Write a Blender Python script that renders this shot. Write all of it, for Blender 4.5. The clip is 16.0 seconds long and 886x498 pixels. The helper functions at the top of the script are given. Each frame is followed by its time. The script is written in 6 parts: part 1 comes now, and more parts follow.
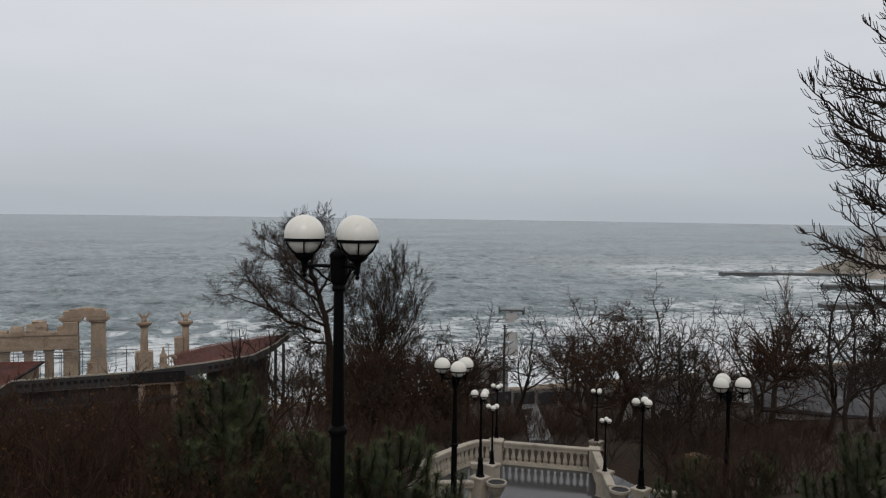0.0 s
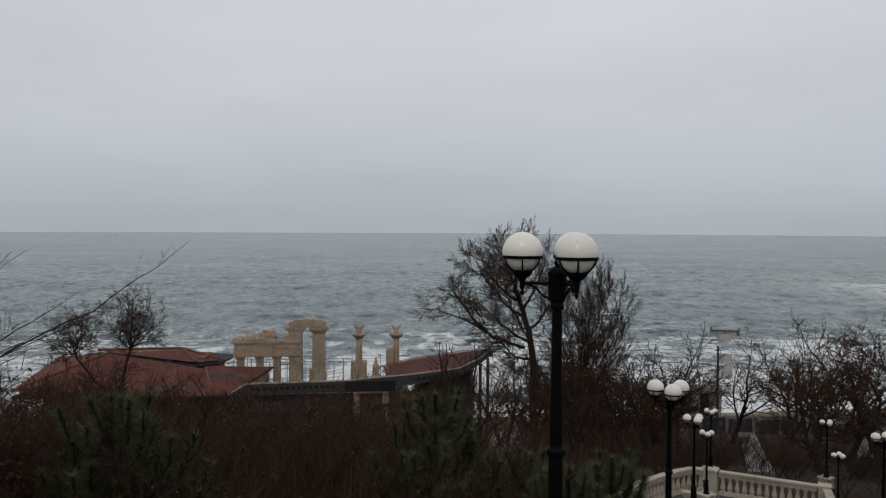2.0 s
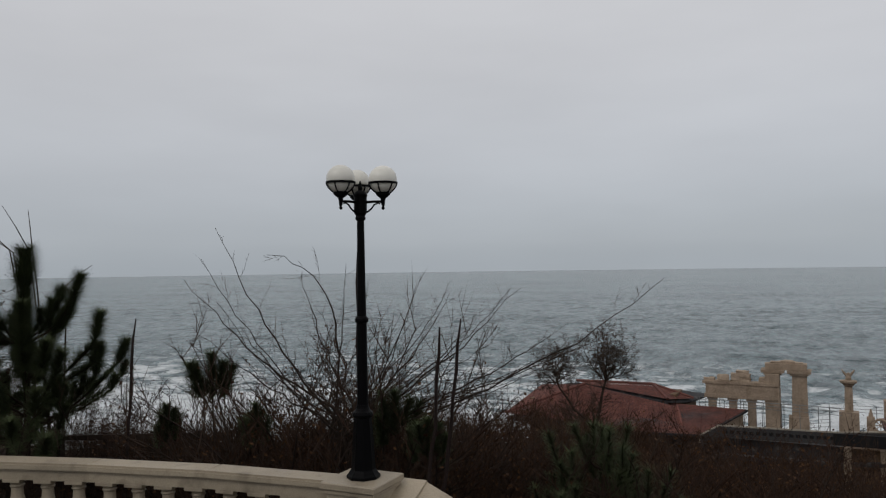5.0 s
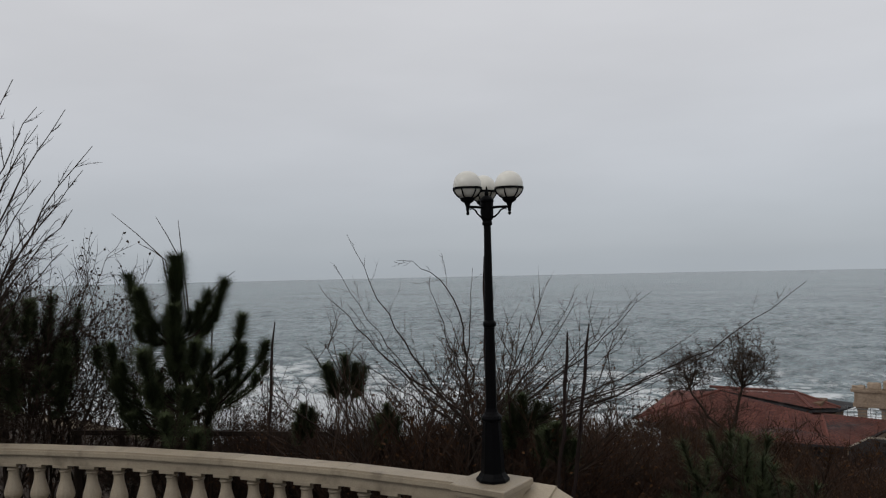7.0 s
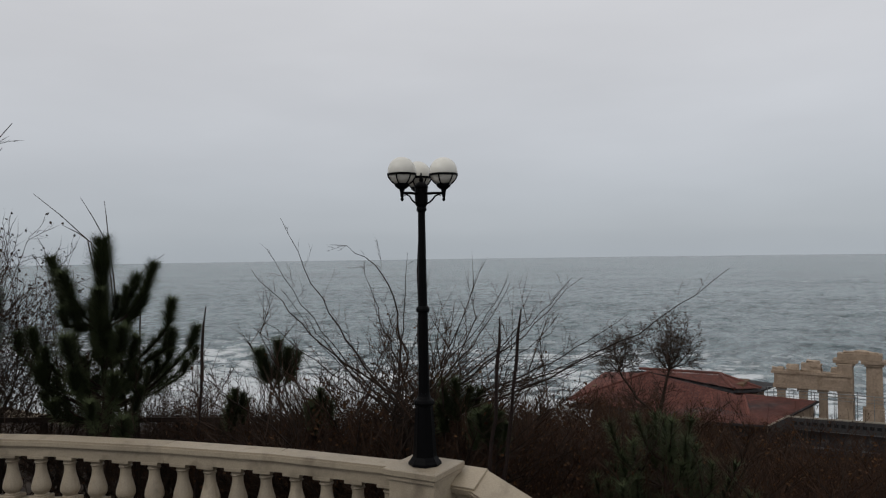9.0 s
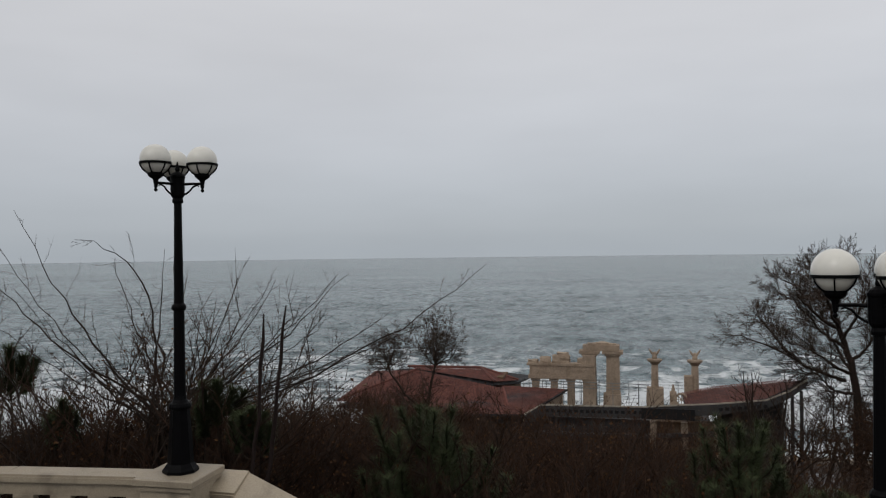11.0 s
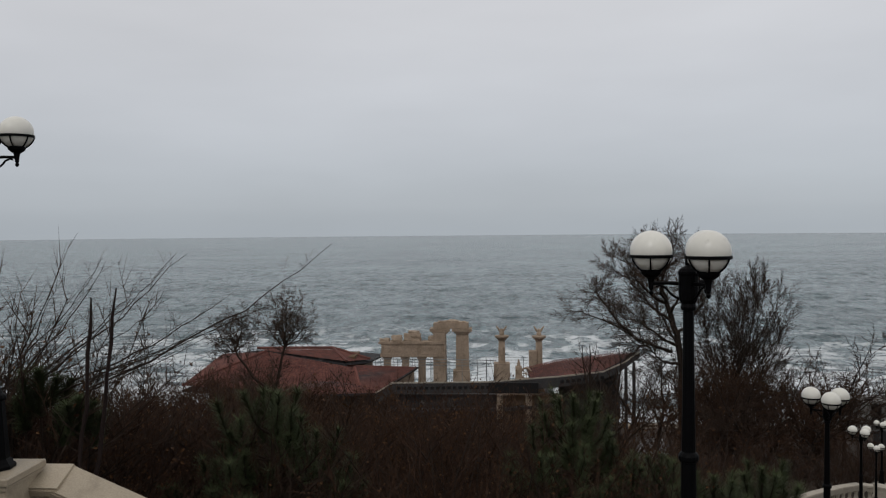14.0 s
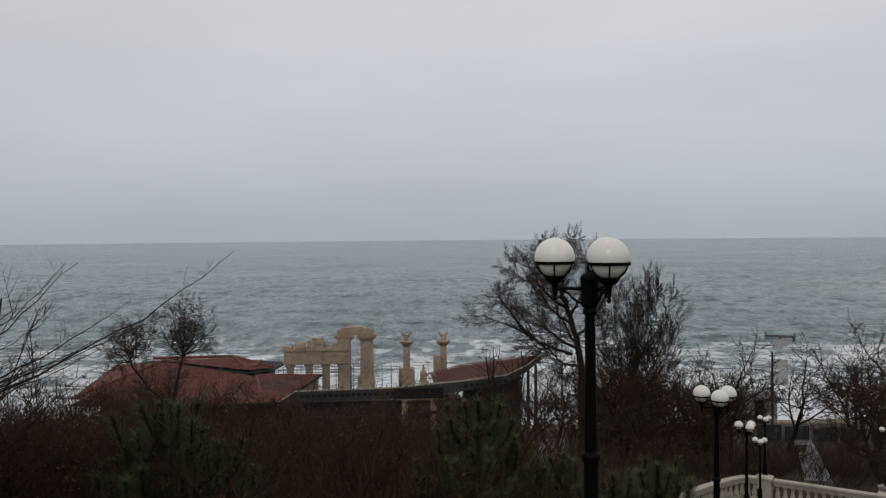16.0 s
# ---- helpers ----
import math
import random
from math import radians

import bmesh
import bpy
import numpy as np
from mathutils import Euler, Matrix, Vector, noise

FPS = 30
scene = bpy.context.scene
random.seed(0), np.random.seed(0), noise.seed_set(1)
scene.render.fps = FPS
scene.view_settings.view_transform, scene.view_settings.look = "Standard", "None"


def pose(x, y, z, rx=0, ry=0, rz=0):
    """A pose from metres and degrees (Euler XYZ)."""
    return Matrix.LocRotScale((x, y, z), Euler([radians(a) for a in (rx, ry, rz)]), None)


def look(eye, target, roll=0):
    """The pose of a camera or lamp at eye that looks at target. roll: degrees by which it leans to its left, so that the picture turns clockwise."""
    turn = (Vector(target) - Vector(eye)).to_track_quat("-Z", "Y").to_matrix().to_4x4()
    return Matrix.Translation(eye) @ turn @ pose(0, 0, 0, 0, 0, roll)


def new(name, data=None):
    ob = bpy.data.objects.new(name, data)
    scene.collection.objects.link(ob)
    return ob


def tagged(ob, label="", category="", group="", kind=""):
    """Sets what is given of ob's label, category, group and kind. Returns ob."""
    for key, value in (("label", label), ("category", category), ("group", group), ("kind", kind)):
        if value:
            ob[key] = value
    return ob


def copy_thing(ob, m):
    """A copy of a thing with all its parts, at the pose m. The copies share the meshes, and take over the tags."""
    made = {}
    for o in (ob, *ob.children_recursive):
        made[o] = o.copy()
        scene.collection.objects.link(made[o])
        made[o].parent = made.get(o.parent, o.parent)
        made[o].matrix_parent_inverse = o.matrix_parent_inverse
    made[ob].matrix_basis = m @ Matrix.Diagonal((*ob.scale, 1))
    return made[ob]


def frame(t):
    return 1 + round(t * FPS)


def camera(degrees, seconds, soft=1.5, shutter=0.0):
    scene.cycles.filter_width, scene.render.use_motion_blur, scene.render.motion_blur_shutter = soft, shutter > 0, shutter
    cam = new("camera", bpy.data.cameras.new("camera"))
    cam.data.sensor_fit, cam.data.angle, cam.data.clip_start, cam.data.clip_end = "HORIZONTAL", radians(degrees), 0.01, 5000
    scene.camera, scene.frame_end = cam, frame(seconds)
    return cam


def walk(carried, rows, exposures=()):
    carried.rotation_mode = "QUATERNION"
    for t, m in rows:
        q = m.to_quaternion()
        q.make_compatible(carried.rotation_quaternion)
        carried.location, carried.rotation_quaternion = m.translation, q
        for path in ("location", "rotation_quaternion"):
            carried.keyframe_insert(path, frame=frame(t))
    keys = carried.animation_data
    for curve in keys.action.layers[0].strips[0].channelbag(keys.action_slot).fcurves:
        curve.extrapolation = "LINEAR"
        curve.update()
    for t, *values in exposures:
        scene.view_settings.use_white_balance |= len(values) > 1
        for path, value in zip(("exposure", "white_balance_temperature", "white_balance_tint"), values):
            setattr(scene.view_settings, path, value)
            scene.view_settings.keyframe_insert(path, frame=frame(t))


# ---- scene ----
cam = camera(59.1, 16.0, soft=1.2)
PATH = [
    (0, (0.862, 0.001, 28.127), (1.594, 1.86, 28.035), 0.8),
    (0.5, (0.806, 0.018, 28.133), (1.452, 1.909, 28.047), 0.6),
    (1, (0.722, 0.032, 28.127), (1.214, 1.969, 28.052), 0.5),
    (1.5, (0.697, 0.084, 28.13), (1.105, 2.041, 28.065), 0.4),
    (2, (0.747, 0.12, 28.134), (0.981, 2.106, 28.078), 0.3),
    (2.5, (0.816, 0.111, 28.138), (0.807, 2.11, 28.098), 0.2),
    (3, (0.858, 0.101, 28.12), (0.646, 2.09, 28.094), 0.2),
    (3.5, (0.795, 0.078, 28.138), (0.457, 2.049, 28.124), 0.0),
    (4, (0.716, 0.082, 28.135), (0.212, 2.017, 28.144), -0.4),
    (4.5, (0.684, 0.055, 28.134), (-0.018, 1.928, 28.163), -0.7),
    (5, (0.678, -0.005, 28.144), (-0.217, 1.783, 28.187), -0.8),
    (5.2, (0.66, -0.009, 28.143), (-0.302, 1.744, 28.192), -0.8),
    (7.3, (0.675, -0.074, 28.180), (-0.499, 1.545, 28.226), -1.1),
    (7.5, (0.679, -0.055, 28.209), (-0.497, 1.562, 28.244), -1.0),
    (8, (0.726, -0.021, 28.178), (-0.441, 1.603, 28.208), -1.0),
    (8.5, (0.709, -0.043, 28.133), (-0.416, 1.610, 28.162), -0.9),
    (9, (0.725, -0.074, 28.201), (-0.307, 1.639, 28.211), -0.8),
    (9.5, (0.807, -0.078, 28.176), (-0.082, 1.713, 28.188), -0.6),
    (10, (0.744, 0.023, 28.107), (-0.005, 1.878, 28.126), -0.7),
    (12.3, (0.843, 0.039, 28.119), (0.563, 2.019, 28.098), -0.4),
    (12.5, (0.845, 0.042, 28.117), (0.584, 2.025, 28.089), -0.4),
    (13, (0.847, 0.045, 28.117), (0.629, 2.033, 28.077), -0.4),
    (13.5, (0.867, 0.053, 28.119), (0.689, 2.044, 28.072), -0.4),
    (14, (0.907, 0.059, 28.12), (0.776, 2.054, 28.07), -0.5),
    (14.5, (0.961, 0.069, 28.124), (0.893, 2.067, 28.073), -0.5),
    (15, (0.999, 0.055, 28.114), (0.994, 2.054, 28.064), -0.4),
    (15.5, (0.958, 0.05, 28.127), (1.023, 2.048, 28.084), -0.5),
    (16, (0.869, 0.02, 28.136), (0.983, 2.016, 28.098), -0.5),
]
walk(cam, [(t, look(eye, target, roll)) for t, eye, target, roll in PATH], [(0, 0.15), (1.2, 0.03), (2.6, 0.0), (5, -0.1), (7.3, 0.0), (16, 0.0)])

# ---------------------------------------------------------------- light
SUN_ELEV, SUN_AZ = radians(32), radians(200)
world = bpy.data.worlds.new("overcast")
scene.world = world
world.use_nodes = True
wn, wl = world.node_tree.nodes, world.node_tree.links
wn.clear()
w_out = wn.new("ShaderNodeOutputWorld")
w_bg = wn.new("ShaderNodeBackground")
w_sky = wn.new("ShaderNodeTexSky")
w_sky.sky_type, w_sky.sun_disc = "NISHITA", False
w_sky.sun_elevation, w_sky.sun_rotation = SUN_ELEV, SUN_AZ
w_co = wn.new("ShaderNodeTexCoord")
w_sep = wn.new("ShaderNodeSeparateXYZ")
wl.new(w_co.outputs["Generated"], w_sep.inputs[0])
w_ramp = wn.new("ShaderNodeValToRGB")
w_ramp.color_ramp.interpolation = "B_SPLINE"
CLOUD = ((0.0, (0.401, 0.440, 0.482)), (0.03, (0.427, 0.465, 0.507)), (0.12, (0.549, 0.575, 0.618)),
         (0.25, (0.640, 0.650, 0.681)), (0.45, (0.686, 0.685, 0.706)), (1.0, (0.671, 0.665, 0.671)))
while len(w_ramp.color_ramp.elements) < len(CLOUD):
    w_ramp.color_ramp.elements.new(0.5)
for e, (p, c) in zip(w_ramp.color_ramp.elements, CLOUD):
    e.position, e.color = p, (*c, 1)
wl.new(w_sep.outputs["Z"], w_ramp.inputs[0])
# the cloud deck: broad soft swells, stretched along the horizon
w_map = wn.new("ShaderNodeMapping")
w_map.inputs["Scale"].default_value = (1.3, 1.3, 5.0)
wl.new(w_co.outputs["Generated"], w_map.inputs[0])
w_noise = wn.new("ShaderNodeTexNoise")
w_noise.inputs["Scale"].default_value, w_noise.inputs["Detail"].default_value = 1.6, 4.0
wl.new(w_map.outputs[0], w_noise.inputs["Vector"])
w_var = wn.new("ShaderNodeMapRange")
w_var.inputs["From Min"].default_value, w_var.inputs["From Max"].default_value = 0.25, 0.75
w_var.inputs["To Min"].default_value, w_var.inputs["To Max"].default_value = 0.93, 1.07
wl.new(w_noise.outputs["Fac"], w_var.inputs[0])
# thicker, duller cloud towards the north-west
w_side = wn.new("ShaderNodeMapRange")
w_side.inputs["From Min"].default_value, w_side.inputs["From Max"].default_value = -0.95, 0.45
w_side.inputs["To Min"].default_value, w_side.inputs["To Max"].default_value = 0.94, 1.0
wl.new(w_sep.outputs["X"], w_side.inputs[0])
w_m = wn.new("ShaderNodeMath")
w_m.operation = "MULTIPLY"
wl.new(w_var.outputs[0], w_m.inputs[0])
wl.new(w_side.outputs[0], w_m.inputs[1])
w_mul = wn.new("ShaderNodeVectorMath")
w_mul.operation = "SCALE"
wl.new(w_ramp.outputs[0], w_mul.inputs[0])
wl.new(w_m.outputs[0], w_mul.inputs["Scale"])
w_dim = wn.new("ShaderNodeVectorMath")
w_dim.operation = "SCALE"
w_dim.inputs["Scale"].default_value = 0.08
wl.new(w_sky.outputs[0], w_dim.inputs[0])
w_mix = wn.new("ShaderNodeMix")
w_mix.data_type = "RGBA"
w_mix.inputs["Factor"].default_value = 0.96
wl.new(w_dim.outputs[0], w_mix.inputs["A"])
wl.new(w_mul.outputs[0], w_mix.inputs["B"])
wl.new(w_mix.outputs["Result"], w_bg.inputs["Color"])
w_bg.inputs["Strength"].default_value = 1.0
wl.new(w_bg.outputs[0], w_out.inputs["Surface"])
sun_data = bpy.data.lights.new("sun", "SUN")
sun_data.energy, sun_data.angle, sun_data.color = 0.5, radians(25), (1.0, 0.97, 0.93)
sun = new("sun", sun_data)
sun.matrix_world = look((-20, -60, 80), (0, 0, 20))


# ---------------------------------------------------------------- materials
def material(name, color, rough=0.7, metal=0.0, var=0.25, scale=3.0, fine=40.0, bump=0.0, bump_scale=30.0,
             stain=None, stain_at=0.62, random_tint=0.0, coat=0.0, island=False):
    """Two scales of noise over a base colour, an optional stain colour, relief and a tint per piece."""
    m = bpy.data.materials.new(name)
    m.use_nodes = True
    n, l = m.node_tree.nodes, m.node_tree.links
    b = n["Principled BSDF"]
    co = n.new("ShaderNodeNewGeometry")
    big, small = n.new("ShaderNodeTexNoise"), n.new("ShaderNodeTexNoise")
    big.inputs["Scale"].default_value, big.inputs["Detail"].default_value = scale, 5
    small.inputs["Scale"].default_value, small.inputs["Detail"].default_value = fine, 3
    for t in (big, small):
        l.new(co.outputs["Position"], t.inputs["Vector"])
    add = n.new("ShaderNodeMath")
    add.operation = "ADD"
    l.new(big.outputs["Fac"], add.inputs[0])
    l.new(small.outputs["Fac"], add.inputs[1])
    r = n.new("ShaderNodeMapRange")
    r.inputs["From Min"].default_value, r.inputs["From Max"].default_value = 0.6, 1.4
    r.inputs["To Min"].default_value, r.inputs["To Max"].default_value = 1 - var, 1 + var
    l.new(add.outputs[0], r.inputs[0])
    val = r.outputs[0]
    if random_tint:
        if island:
            seed = co.outputs["Random Per Island"]
        else:
            seed = n.new("ShaderNodeObjectInfo").outputs["Random"]
        r2 = n.new("ShaderNodeMapRange")
        r2.inputs["To Min"].default_value, r2.inputs["To Max"].default_value = 1 - random_tint, 1 + random_tint
        l.new(seed, r2.inputs[0])
        mu = n.new("ShaderNodeMath")
        mu.operation = "MULTIPLY"
        l.new(val, mu.inputs[0])
        l.new(r2.outputs[0], mu.inputs[1])
        val = mu.outputs[0]
    sc = n.new("ShaderNodeVectorMath")
    sc.operation = "SCALE"
    sc.inputs[0].default_value = color
    l.new(val, sc.inputs["Scale"])
    out = sc.outputs[0]
    if stain:
        st = n.new("ShaderNodeTexNoise")
        st.inputs["Scale"].default_value, st.inputs["Detail"].default_value = scale * 1.7, 6
        l.new(co.outputs["Position"], st.inputs["Vector"])
        rr = n.new("ShaderNodeMapRange")
        rr.inputs["From Min"].default_value, rr.inputs["From Max"].default_value = stain_at - 0.08, stain_at + 0.1
        l.new(st.outputs["Fac"], rr.inputs[0])
        mx = n.new("ShaderNodeMix")
        mx.data_type = "RGBA"
        l.new(rr.outputs[0], mx.inputs["Factor"])
        l.new(out, mx.inputs["A"])
        mx.inputs["B"].default_value = (*stain, 1)
        out = mx.outputs["Result"]
    l.new(out, b.inputs["Base Color"])
    b.inputs["Roughness"].default_value, b.inputs["Metallic"].default_value = rough, metal
    b.inputs["Coat Weight"].default_value = coat
    b.inputs["Specular IOR Level"].default_value = 0.5 if rough < 0.6 else 0.2
    if bump:
        bt = n.new("ShaderNodeTexNoise")
        bt.inputs["Scale"].default_value, bt.inputs["Detail"].default_value = bump_scale, 6
        l.new(co.outputs["Position"], bt.inputs["Vector"])
        bp = n.new("ShaderNodeBump")
        bp.inputs["Strength"].default_value, bp.inputs["Distance"].default_value = bump, 0.02
        l.new(bt.outputs["Fac"], bp.inputs["Height"])
        l.new(bp.outputs[0], b.inputs["Normal"])
    return m


STONE = material("limestone", (0.345, 0.288, 0.21), 0.45, var=0.24, scale=1.6, fine=55, bump=0.25, bump_scale=60, stain=(0.20, 0.165, 0.12), stain_at=0.63, random_tint=0.08)
STONE_FAR = material("pale_stone", (0.37, 0.33, 0.27), 0.7, var=0.18, scale=0.9, fine=9, bump=0.3, bump_scale=12, stain=(0.22, 0.2, 0.17), stain_at=0.64, random_tint=0.08)
SANDSTONE = material("sandstone", (0.325, 0.25, 0.185), 0.85, var=0.32, scale=0.8, fine=5, bump=0.5, bump_scale=8, stain=(0.22, 0.165, 0.115), stain_at=0.6, random_tint=0.1)
IRON = material("black_cast_iron", (0.003, 0.003, 0.0034), 0.48, metal=0.0, var=0.3, scale=5, fine=80, bump=0.12, bump_scale=90)
IRON.node_tree.nodes["Principled BSDF"].inputs["Specular IOR Level"].default_value = 0.055
OPAL = material("opal_glass", (0.72, 0.70, 0.63), 0.22, var=0.04, scale=4, fine=20, stain=(0.5, 0.48, 0.42), stain_at=0.74, random_tint=0.05)
TILE = material("red_clay_tile", (0.135, 0.055, 0.044), 0.75, var=0.35, scale=0.45, fine=4.5, bump=0.4, bump_scale=9, stain=(0.10, 0.05, 0.045), stain_at=0.6, random_tint=0.22, island=True)
FASCIA = material("weathered_dark_timber", (0.035, 0.034, 0.036), 0.7, var=0.3, scale=0.7, fine=7, bump=0.3, stain=(0.11, 0.10, 0.095))
HULL = material("grey_painted_boards", (0.050, 0.048, 0.048), 0.7, var=0.3, scale=0.9, fine=7, bump=0.3, stain=(0.045, 0.045, 0.048), stain_at=0.58)
DARK = material("dark_interior", (0.012, 0.012, 0.013), 0.6, var=0.2)
RAIL = material("grey_painted_steel", (0.19, 0.2, 0.2), 0.5, metal=0.3, var=0.2)
BARK = material("bare_bark", (0.029, 0.021, 0.0165), 0.9, var=0.35, scale=1.2, fine=25, bump=0.4, random_tint=0.15)
TWIG = material("bare_twigs", (0.040, 0.027, 0.020), 0.9, var=0.3, scale=0.8, fine=15, random_tint=0.2)
TWIG_RED = material("reddish_twigs", (0.038, 0.021, 0.0135), 0.9, var=0.35, scale=0.5, fine=10, random_tint=0.25)
TWIG_PALE = material("pale_poplar_twigs", (0.11, 0.088, 0.072), 0.9, var=0.25, scale=0.5, fine=10)
DRYLEAF = material("dry_brown_leaves", (0.062, 0.031, 0.014), 0.8, var=0.45, scale=1.5, fine=30, random_tint=0.35, island=True)
NEEDLE = material("pine_needles", (0.052, 0.064, 0.030), 0.8, var=0.35, scale=2.0, fine=30, random_tint=0.3, island=True)
DARKLEAF = material("shrivelled_dark_leaves", (0.030, 0.019, 0.013), 0.8, var=0.4, scale=1.5, fine=30, random_tint=0.35, island=True)
PINEBARK = material("pine_bark", (0.035, 0.024, 0.018), 0.9, var=0.35, scale=4, fine=40, bump=0.5)
for plant_mat in (BARK, TWIG, TWIG_RED, DRYLEAF, DARKLEAF, NEEDLE, PINEBARK):
    plant_mat.node_tree.nodes["Principled BSDF"].inputs["Specular IOR Level"].default_value = 0.12
POLE = material("weathered_wood", (0.018, 0.011, 0.0095), 0.85, var=0.4, scale=6, fine=50, bump=0.6)
CONCRETE = material("old_concrete", (0.22, 0.215, 0.205), 0.85, var=0.22, scale=0.5, fine=6, bump=0.3, stain=(0.12, 0.115, 0.105))
CONCRETE_WET = material("wet_concrete", (0.075, 0.075, 0.073), 0.5, var=0.25, scale=0.3, fine=3, bump=0.3, bump_scale=4)
WHITE = material("white_sheet_metal", (0.58, 0.58, 0.57), 0.55, var=0.1, scale=0.7, fine=5, stain=(0.35, 0.33, 0.30))
SLATE = material("grey_bitumen_roof", (0.05, 0.05, 0.053), 0.7, var=0.22, scale=0.4, fine=4, bump=0.3, stain=(0.13, 0.125, 0.12))
OCHRE = material("ochre_rendered_wall", (0.13, 0.08, 0.047), 0.85, var=0.25, scale=0.5, fine=6, stain=(0.13, 0.095, 0.07), stain_at=0.58)
ASPHALT = material("wet_grey_paving", (0.15, 0.15, 0.148), 0.5, var=0.25, scale=0.4, fine=6, bump=0.2)
CLIFF = material("clay_cliff", (0.34, 0.30, 0.26), 0.9, var=0.3, scale=0.05, fine=0.5, stain=(0.15, 0.14, 0.11), stain_at=0.55)
# far panes and render: the haze of distance is put into their base colours
HOUSE_PANE = material("dull_window_panes", (0.36, 0.35, 0.335), 0.5, var=0.15)
CONC_HOUSE = material("weathered_pale_render", (0.46, 0.44, 0.41), 0.85, var=0.15, scale=0.2, fine=2)


def wet_floor():
    m = material("wet_stone_paving", (0.045, 0.046, 0.048), 0.12, var=0.2, scale=0.8, fine=8)
    n, l = m.node_tree.nodes, m.node_tree.links
    b = n["Principled BSDF"]
    t = n.new("ShaderNodeTexNoise")
    t.inputs["Scale"].default_value, t.inputs["Detail"].default_value = 0.5, 3
    r = n.new("ShaderNodeMapRange")
    r.inputs["From Min"].default_value, r.inputs["From Max"].default_value = 0.4, 0.65
    r.inputs["To Min"].default_value, r.inputs["To Max"].default_value = 0.04, 0.22
    l.new(t.outputs["Fac"], r.inputs[0])
    l.new(r.outputs[0], b.inputs["Roughness"])
    b.inputs["Specular IOR Level"].default_value = 0.26
    return m


def ground_material():
    """Leaf litter and earth, dead grass in patches, sand down at the beach."""
    m = material("leaf_litter", (0.034, 0.023, 0.016), 0.95, var=0.45, scale=0.35, fine=5, bump=0.8, bump_scale=6, stain=(0.024, 0.023, 0.014), stain_at=0.6)
    n, l = m.node_tree.nodes, m.node_tree.links
    b = n["Principled BSDF"]
    b.inputs["Specular IOR Level"].default_value = 0.15
    old = b.inputs["Base Color"].links[0].from_socket
    g, s = n.new("ShaderNodeNewGeometry"), n.new("ShaderNodeSeparateXYZ")
    l.new(g.outputs["Position"], s.inputs[0])
    r = n.new("ShaderNodeMapRange")
    r.inputs["From Min"].default_value, r.inputs["From Max"].default_value = 1.9, 1.0
    l.new(s.outputs["Z"], r.inputs[0])
    mx = n.new("ShaderNodeMix")
    mx.data_type = "RGBA"
    l.new(r.outputs[0], mx.inputs["Factor"])
    l.new(old, mx.inputs["A"])
    mx.inputs["B"].default_value = (0.20, 0.16, 0.115, 1)
    l.new(mx.outputs["Result"], b.inputs["Base Color"])
    return m


